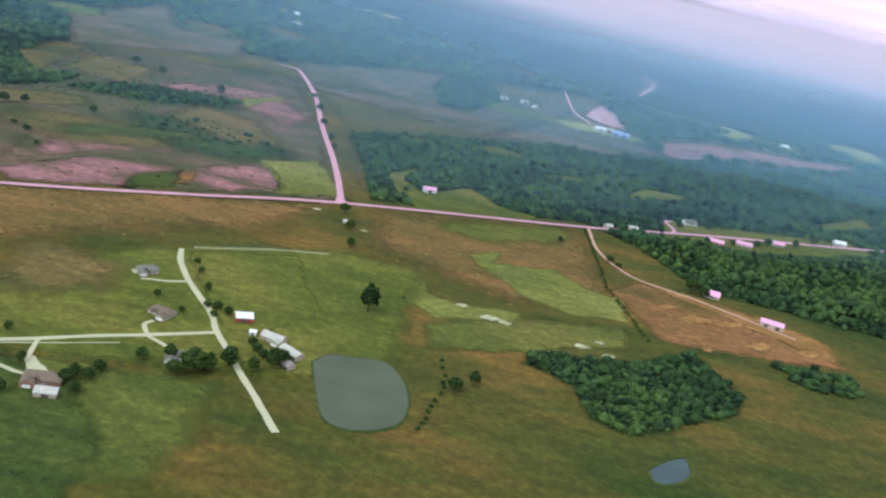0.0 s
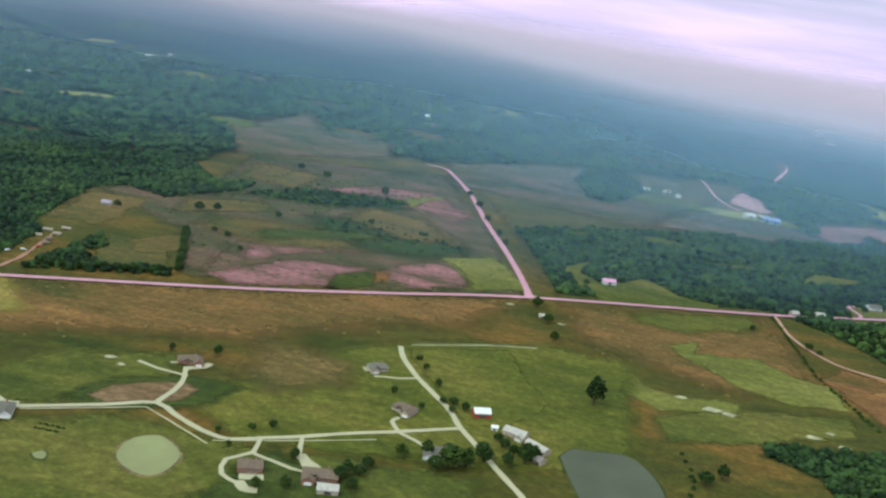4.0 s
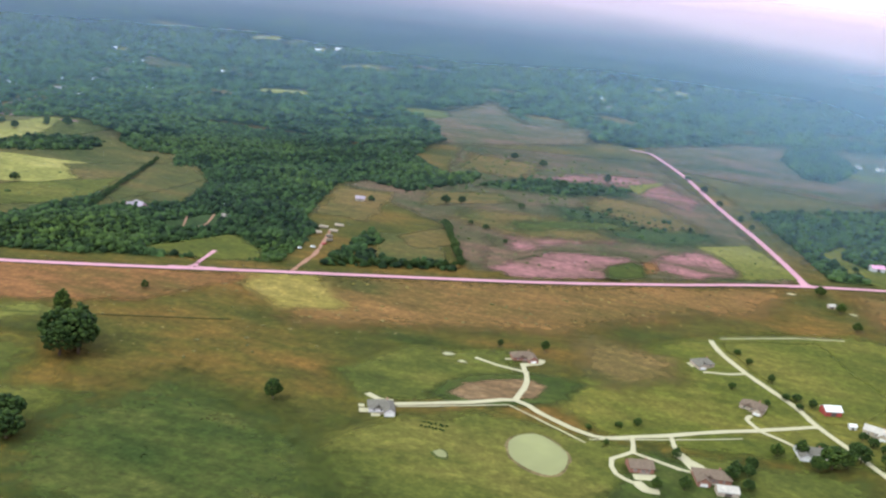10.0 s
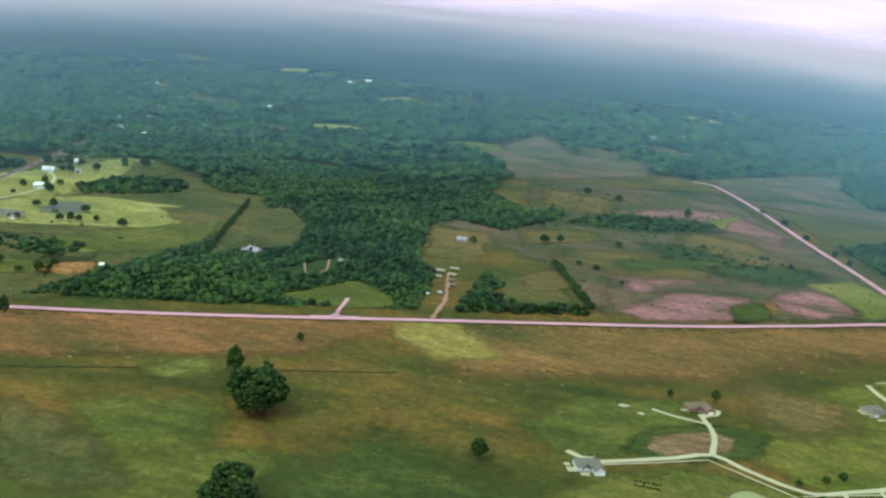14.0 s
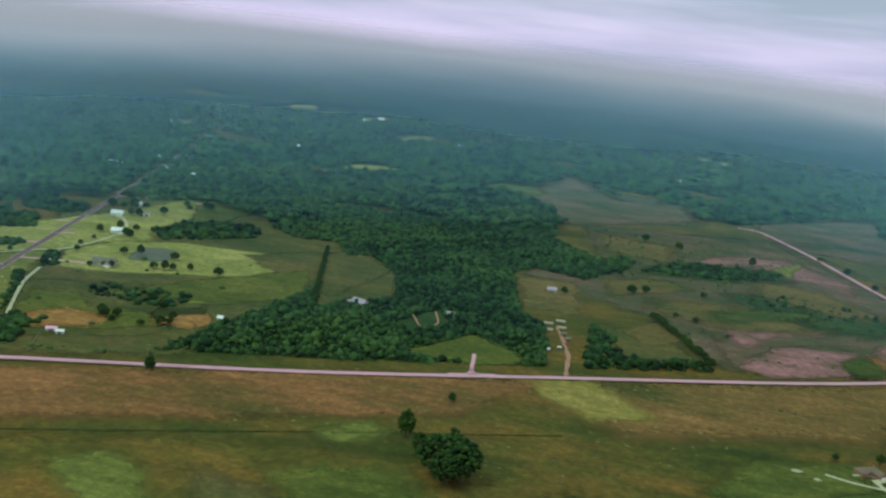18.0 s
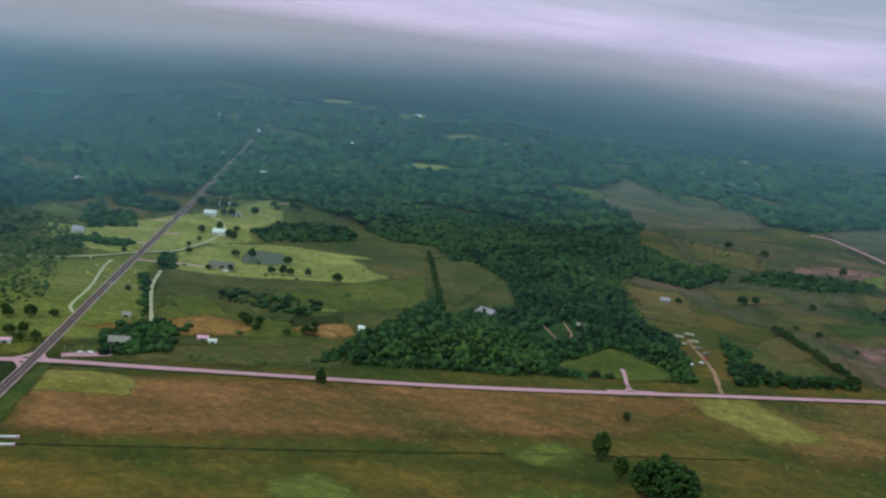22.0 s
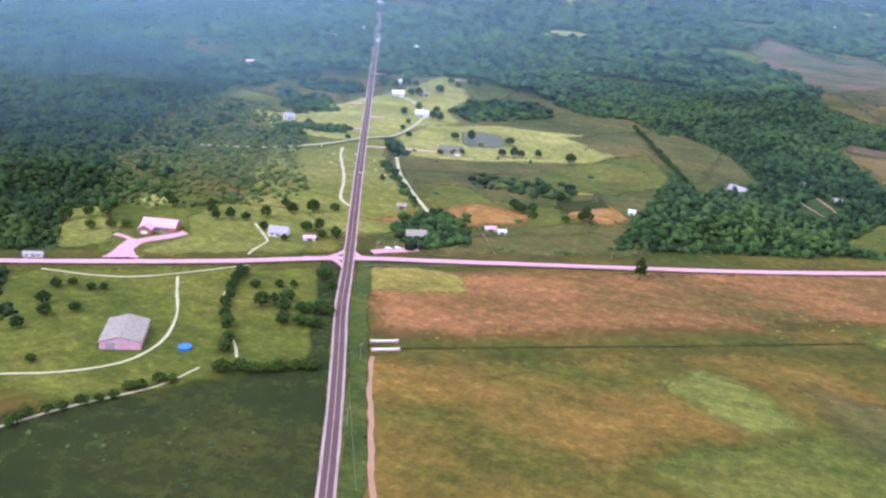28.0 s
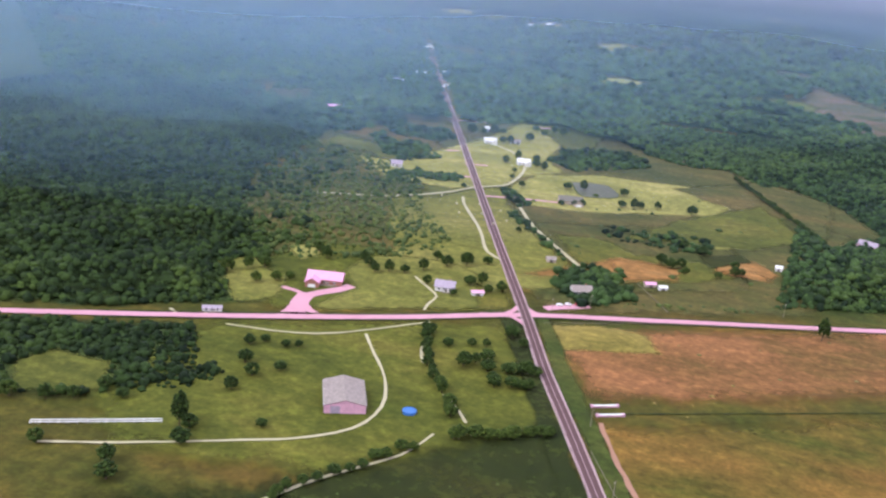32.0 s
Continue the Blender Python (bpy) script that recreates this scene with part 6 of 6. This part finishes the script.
barn(-366, 605, 0, 5, 4, 2.8, 1.4, "white_wall", "roof_white", "small white hut by the woods", "hut", 1, "hut")
barn(-566, 425, 28, 8, 4, 2.4, 0.8, "white_wall", "roof_rose", "carport with a rose metal roof", "carport", 1, "carport")
barn(-700, 1010, 15, 12, 8, 3.4, 2.2, "white_wall", "roof_white", "white barn behind the farmhouse")
for x, y, w in ((-690, 380, 7), (-700, 372, 7), (-684, 388, 6), (-640, 430, 7), (-632, 436, 8), (-648, 440, 7), (-655, 450, 7), (-622, 440, 6), (-602, 428, 6), (-575, 440, 8), (-568, 446, 8), (-560, 432, 6), (-553, 440, 7), (-612, 452, 8),
                (-680, 440, 8), (-690, 450, 8), (-708, 400, 8), (-716, 392, 8), (-725, 380, 9)) + ((-600, 470, 8), (-588, 480, 9), (-575, 490, 7), (-610, 480, 7), (-580, 415, 5), (-448, 560, 9), (-440, 566, 8), (-455, 568, 8), (-436, 552, 6),
                (-412, 556, 6), (-400, 566, 8), (-395, 572, 6), (-572, 585, 5), (-560, 762, 8), (-545, 770, 9), (-505, 770, 9)):
    tree(x, y, w, 0.95, "leafy yard tree near the crossroads", "yard trees")
for x, y in along([(-578, 350), (-568, 318), (-556, 292), (-541, 268), (-534, 252)], 7, 1.5):
    tree(x, y, 5 + 2 * t_rand.rand(), 0.9, "hedge tree beside the white drive", "hedgerow trees", "hedge_tree")
for x, y in along([(-534, 312), (-509, 322)], 5, 4.0) + along([(-526, 298), (-504, 303)], 5, 3.0) + along([(-530, 232), (-485, 258)], 6, 2.0):
    tree(x, y, 6 + 2.5 * t_rand.rand(), 0.8, "dense thicket tree by the highway", "thicket trees", "thicket_tree")
for x, y, w in ((-650, 262, 8), (-640, 250, 7), (-630, 262, 6), (-642, 232, 7), (-560, 335, 6), (-548, 342, 5), (-540, 345, 5), (-520, 355, 6), (-640, 290, 5), (-634, 293, 4.5), (-612, 205, 5), (-640, 190, 7), (-636, 176, 8), (-655, 150, 8), (-648, 140, 8), (-540, 320, 6)):
    tree(x, y, w, 0.9, "tree in the green pasture", "pasture trees")


# ---- rail, pool, poles, vehicles
for x, y, w in ((-728, 180, 8), (-712, 185, 7), (-694, 205, 7), (-682, 201, 6), (-701, 191, 6), (-659, 284, 6), (-653, 291, 5), (-690, 151, 7), (-574, 349, 6), (-545, 313, 9), (-529, 365, 9), (-535, 326, 8)):
    tree(x, y, w, 0.9, "dark pasture tree by the white drive", "pasture trees")
for x, y in along([(-592, 128), (-580, 168), (-560, 196), (-545, 218)], 6.5, 1.5):
    tree(x + 2, y - 1, 4.5 + 2 * t_rand.rand(), 0.8, "small tree in a row along the white drive", "drive trees", "row_tree")

pool = tagged(new("swimming_pool"), "round blue above ground swimming pool on grass", "pool")
pool.location = (-555, 249, 0.3)
bm = bmesh.new()
bmesh.ops.create_cone(bm, cap_ends=False, segments=28, radius1=3.4, radius2=3.4, depth=1.3)
part("pool_wall", bm, M["pool"], pool).location = (0, 0, 0.65)
bm = bmesh.new()
bmesh.ops.create_circle(bm, cap_ends=True, segments=28, radius=3.38)
part("pool_water", bm, M["pool"], pool).location = (0, 0, 1.15)
bm = bmesh.new()
bmesh.ops.create_cone(bm, cap_ends=False, segments=28, radius1=3.55, radius2=3.55, depth=0.1)
bmesh.ops.solidify(bm, geom=bm.faces[:], thickness=0.25)
part("pool_rim", bm, M["pool"], pool).location = (0, 0, 1.32)


def pole(x, y, turn):
    th = tagged(new("utility_pole"), "weathered wooden utility pole with a crossarm", "utility pole", "utility poles")
    bm = bmesh.new()
    bmesh.ops.create_cone(bm, cap_ends=True, segments=8, radius1=0.18, radius2=0.12, depth=10)
    bmesh.ops.translate(bm, verts=bm.verts, vec=(0, 0, 4.9))
    part("shaft", bm, M["wood"], th)
    part("crossarm", boxed(-1.2, 1.2, -0.06, 0.06, 9.0, 9.15), M["wood"], th)
    for s in (-1.0, 0.0, 1.0):
        part("insulator", boxed(s - 0.06, s + 0.06, -0.06, 0.06, 9.15, 9.35), M["trim"], th)
    th.matrix_world = pose(x, y, 0.1, 0, 0, turn)


for x, y in ((-470, 276), (-452, 214), (-515, 420), (-505, 425), (-493, 440), (-368, 495)):
    pole(x, y, 65)


def car(x, y, turn, paint, label):
    th = tagged(new("car"), label, "car", "parked cars")
    bm = bmesh.new()
    side = [(-2.3, 0.35), (2.3, 0.35), (2.35, 0.8), (1.4, 0.95), (0.8, 1.45), (-1.2, 1.5), (-1.9, 1.0), (-2.35, 0.9)]
    rows_ = [[bm.verts.new((px, s * (0.9 if pz < 1.2 else 0.72), pz)) for px, pz in side] for s in (-1, 1)]
    bm.faces.new(rows_[0])
    bm.faces.new(rows_[1][::-1])
    for i in range(len(side)):
        j = (i + 1) % len(side)
        bm.faces.new((rows_[0][i], rows_[0][j], rows_[1][j], rows_[1][i]))
    bmesh.ops.recalc_face_normals(bm, faces=bm.faces)
    part("body", bm, M[paint], th)
    part("windscreen", boxed(0.95, 1.28, -0.7, 0.7, 1.05, 1.3), M["glass"], th)
    for px in (-1.4, 1.4):
        for s in (-1, 1):
            bm = bmesh.new()
            bmesh.ops.create_cone(bm, cap_ends=True, segments=12, radius1=0.34, radius2=0.34, depth=0.22, matrix=Matrix.Rotation(radians(90), 4, "X"))
            part("wheel", bm, M["tyre"], th).location = (px, s * 0.82, 0.34)
    th.matrix_world = pose(x, y, 0.62, 0, 0, turn)


car(-512, 434, 30, "car_white", "white car parked on the rose verge")
car(-507, 438, 20, "car_white", "white pickup sized car parked by the crossroads")
car(-501, 441, 35, "car_red", "red car parked by the crossroads")
car(-96, 690, 70, "car_white", "white car parked in the yard among trees")
car(-88, 700, 20, "car_white", "white car parked in the yard among trees")
car(-84, 716, 60, "car_red", "red car parked in the yard among trees")
lane("parking_apron", [(-520, 424), (-508, 434), (-494, 444)], 7.0, M["rose_road"], "rose gravel parking verge", 0.56, 1.0)


def trailer(x, y, turn, w, d, h, label, wall="white_wall"):
    th = tagged(new("trailer"), label, "trailer", "trailers")
    bm = boxed(-w / 2, w / 2, -d / 2, d / 2, 0.75, h)
    bmesh.ops.bevel(bm, geom=bm.edges[:], offset=0.12, segments=1, affect="EDGES")
    part("body", bm, M[wall], th)
    part("tongue", boxed(w / 2 - 0.1, w / 2 + 1.2, -0.1, 0.1, 0.6, 0.75), M["tyre"], th)
    for px in (-w * 0.18, w * 0.18):
        for s in (-1, 1):
            bm = bmesh.new()
            bmesh.ops.create_cone(bm, cap_ends=True, segments=12, radius1=0.4, radius2=0.4, depth=0.25, matrix=Matrix.Rotation(radians(90), 4, "X"))
            part("wheel", bm, M["tyre"], th).location = (px, s * (d / 2 - 0.2), 0.4)
    th.matrix_world = pose(x, y, 0.3, 0, 0, turn)


def entrance_wall(x, y, turn, n):
    th = tagged(new("entrance_wall"), "long low rose white wall at the field entrance", "wall", "entrance walls")
    part("base", boxed(-n / 2, n / 2, -0.45, 0.45, 0, 1.0), M["rose_wall"], th)
    bm = boxed(-n / 2 - 0.15, n / 2 + 0.15, -0.7, 0.7, 1.0, 1.2)
    bmesh.ops.bevel(bm, geom=bm.edges[:], offset=0.05, segments=1, affect="EDGES")
    part("coping", bm, M["trim"], th, "pale coping")
    for s_ in (-1, 1):
        part("end_pier", boxed(s_ * n / 2 - 0.6, s_ * n / 2 + 0.6, -0.8, 0.8, 0, 1.5), M["rose_wall"], th)
    th.matrix_world = pose(x, y, 0.1, 0, 0, turn)


entrance_wall(-466, 301, 28, 14)
entrance_wall(-462, 292, 28, 14)
for x, y, a, w in ((-104, 748, 20, 7), (-94, 762, 10, 8), (-108, 770, 15, 9), (-90, 742, 30, 6), (-112, 735, 80, 6), (-84, 728, 45, 6), (-98, 785, 5, 9)):
    trailer(x, y, a, w, 2.4, 2.8, "old weathered camper trailer stored in the yard", "wood" if w < 7 else "tan_wall")

# ---- houses and sheds east of the junction
barn(424, 984, 20, 14, 9, 3.6, 2.2, "white_wall", "roof_rose", "barn with a rose metal roof in a green clearing")
house(708, 834, -10, 15, 11, 3.2, 3.2, "tan_wall", "roof_rose", "house with a rose roof beside the woods", chimney=False)
barn(753, 785, -14, 20, 11, 4.0, 2.0, "tan_wall", "roof_rose", "long farm shed with a rose metal roof", doors=2)
house(626, 1003, 30, 9, 7, 2.8, 2.2, "tan_wall", "roof_pale", "small pale house at the road bend", chimney=False)
house(656, 1018, 10, 10, 7, 2.8, 2.2, "tan_wall", "roof_pale", "pale roofed house under trees", chimney=False)
house(757, 1042, -8, 17, 9, 3.0, 2.6, "brick_wall", "roof_rose", "rose roofed house in a green yard")
house(794, 1060, -8, 18, 9, 3.0, 2.6, "tan_wall", "roof_rose", "rose roofed house in a green yard")
house(846, 1100, 8, 14, 8, 3.0, 2.6, "tan_wall", "roof_rose", "rose roofed house among trees")
house(738, 1108, 20, 16, 10, 3.0, 2.8, "white_wall", "roof_grey", "grey roofed house among trees")
house(950, 1182, 5, 15, 8, 3.0, 2.6, "white_wall", "roof_white", "white house at the wood's edge")
lane("driveway", [(700, 1040), (712, 1060), (706, 1095), (716, 1105)], 4.0, M["rose_road"], "rose gravel driveway", 0.5)
for x, y, w in ((690, 1030, 8), (745, 1035, 7), (778, 1050, 7), (812, 1070, 8), (830, 1090, 9), (870, 1110, 9), (720, 1080, 8), (760, 1100, 9), (790, 1120, 9), (905, 1150, 10), (640, 985, 8), (632, 1010, 8), (645, 1004, 7), (410, 995, 7), (440, 1002, 8), (400, 960, 6)):
    tree(x, y, w, 0.95, "yard tree among scattered houses", "yard trees")
field("field", [(661, 1802), (688, 1922), (717, 1990), (752, 1789), (708, 1744)], M["rose_lot"], "bare rose coloured lot by a far barn", 3, rim=9)
barn(712, 1652, -10, 30, 16, 6.0, 3.5, "roof_blue", "roof_blue", "far blue metal barn beside a bare lot", doors=2)
barn(700, 1676, -10, 16, 10, 5.0, 2.6, "tan_wall", "roof_pale", "far pale metal barn", doors=2)
for x, y in ((500, 1780), (540, 1790), (560, 1760), (240, 2100), (228, 2120), (835, 2300), (-560, 2300), (-530, 2320), (-420, 2280), (-640, 1900), (-690, 1350), (-900, 1500), (-1000, 1250), (-1040, 1300), (-850, 1330), (-780, 1500), (-200, 2500), (-240, 2480)):
    barn(x, y, t_rand.rand() * 90, 13, 8, 4.0, 2.6, "white_wall", "roof_tin", "far pale farm building among woods", "farm_building", 1, "building")
for pts in ([(-796, 1067), (-774, 1085)], [(-820, 1290), (-780, 1262), (-733, 1233)], [(-756, 1052), (-717, 1067)], [(-676, 802), (-654, 812)], [(-713, 857), (-700, 863)], [(-673, 739), (-656, 750)], [(-653, 1084), (-630, 1094)], [(-860, 1335), (-800, 1318)], [(-850, 1400), (-880, 1385)]):
    lane("driveway", [pts[0], tuple(np.mean(np.array(pts), 0)), pts[-1]], 4.2, M["rose_road"], "short rose gravel drive off the highway", 0.56, 0.6)
for x, y, w_, d_, roof_ in ((-941, 1337, 34, 12, "roof_lilac"), (-927, 1443, 22, 14, "roof_white"), (-901, 1407, 16, 10, "roof_tin"), (-777, 1300, 16, 11, "roof_white"), (-743, 1246, 13, 9, "roof_lilac"), (-908, 1000, 17, 11, "roof_rose"), (-733, 744, 11, 8, "roof_lilac")):
    house(x, y, 15, w_, d_, 3.4, 3.0, "white_wall", roof_, "distant house beside the highway", chimney=False)
house(-622, 846, 20, 14, 9, 3.2, 3.0, "white_wall", "roof_white", "white house among trees east of the highway", wing=(6, 5, 1))
for x, y, w in ((-640, 838, 8), (-606, 838, 9), (-596, 830, 9), (-632, 866, 9), (-612, 868, 8), (-650, 700, 5), (-648, 1050, 9), (-690, 1120, 10), (-680, 1000, 9), (-700, 980, 8)):
    tree(x, y, w, 0.95, "leafy tree near the highway", "highway trees")
for x, y, w in ((330, 469, 14), (347, 485, 10), (371, 496, 11), (361, 486, 8), (338, 474, 10), (322, 462, 9)):
    tree(x, y, w, 0.95, "dark bushy tree west of the large pond", "pond trees")
tree(-645, 190, 9, 1.5, "tall dark tree beside the pasture drive", "pasture trees")

# pale scrapes in the brown field
for k, (x, y, s) in enumerate(((478, 668, 6), (500, 655, 9), (512, 652, 7), (570, 640, 7), (590, 632, 6), (585, 655, 5), (380, 797, 5), (330, 830, 5), (92, 520, 5), (104, 512, 4))):
    field("bare_patch", [(x - s, y - s * 0.4), (x + s * 0.2, y - s * 0.7), (x + s, y + s * 0.2), (x - s * 0.3, y + s * 0.6)], M["scrape"] if "scrape" in M else M.setdefault("scrape", meadow("chalky_scrape", (0.36, 0.33, 0.2), (0.46, 0.43, 0.28), (0.55, 0.5, 0.36), 0.05)), "pale bare scrape in dry grass", 1.5, "ground", rim=1.6)


# ---- fences
def fence(pts, label, gap=4.0):
    th = tagged(new("fence"), label, "fence", "field fences")
    x0, y0 = pts[0]
    th.location = (x0, y0, 0.1)
    post = None
    for (ax, ay), (bx, by) in zip(pts, pts[1:]):
        n = max(1, int(math.hypot(bx - ax, by - ay) / gap))
        turn = math.atan2(by - ay, bx - ax)
        for k in range(n):
            if post is None:
                bm = bmesh.new()
                bmesh.ops.create_cone(bm, cap_ends=True, segments=6, radius1=0.09, radius2=0.08, depth=1.5)
                bmesh.ops.translate(bm, verts=bm.verts, vec=(0, 0, 0.7))
                ob = part("post", bm, M["wood"], th)
                post = ob.data
            else:
                ob = new("post", post)
                ob.parent = th
            ob.location = (ax + (bx - ax) * k / n - x0, ay + (by - ay) * k / n - y0, 0)
        for z in (0.5, 1.1):
            ob = part("rail", boxed(0, math.hypot(bx - ax, by - ay), -0.03, 0.03, z, z + 0.12), M["wood"], th)
            ob.location, ob.rotation_euler = (ax - x0, ay - y0, 0), (0, 0, turn)
    return th


long_rail = tagged(new("rail_fence"), "long low white double rail beside the pasture drive", "fence", "field fences")
long_rail.location = (-703, 163, 0.1)
rail_turn = math.atan2(26, 50)
for k in range(2):
    ob = part("rail", boxed(0, 56, -0.25, 0.25, 0.75, 1.05), M["trim"], long_rail)
    ob.location, ob.rotation_euler = (-0.9 * k, 1.8 * k, 0), (0, 0, rail_turn)
    for q in range(15):
        ob = part("post", boxed(-0.12, 0.12, -0.12, 0.12, 0, 0.8), M["trim"], long_rail)
        ob.location = (4 * q * math.cos(rail_turn) - 0.9 * k, 4 * q * math.sin(rail_turn) + 1.8 * k, 0)
fence([(-468, 509), (-442, 457)], "weathered rail fence across the paddock")
fence([(-516, 398), (-444, 437), (-330, 490)], "weathered rail fence beside the lane")
fence([(-466, 250), (-430, 170)], "weathered rail fence along the dirt track")
fence([(268, 663), (293, 679), (323, 698), (342, 707), (364, 716)], "pale rail fence behind the lawns")

# pale farm buildings in the far clearings
for k, glade in enumerate(FAR_GLADES[::3]):
    gx_, gy_ = np.mean(np.array(glade), 0)
    barn(gx_, gy_, 40 * k % 90, 20, 11, 5.0, 3.0, "white_wall", "roof_white" if k % 2 else "roof_tin", "far pale farm building in a clearing", "farm_building", 1, "building")
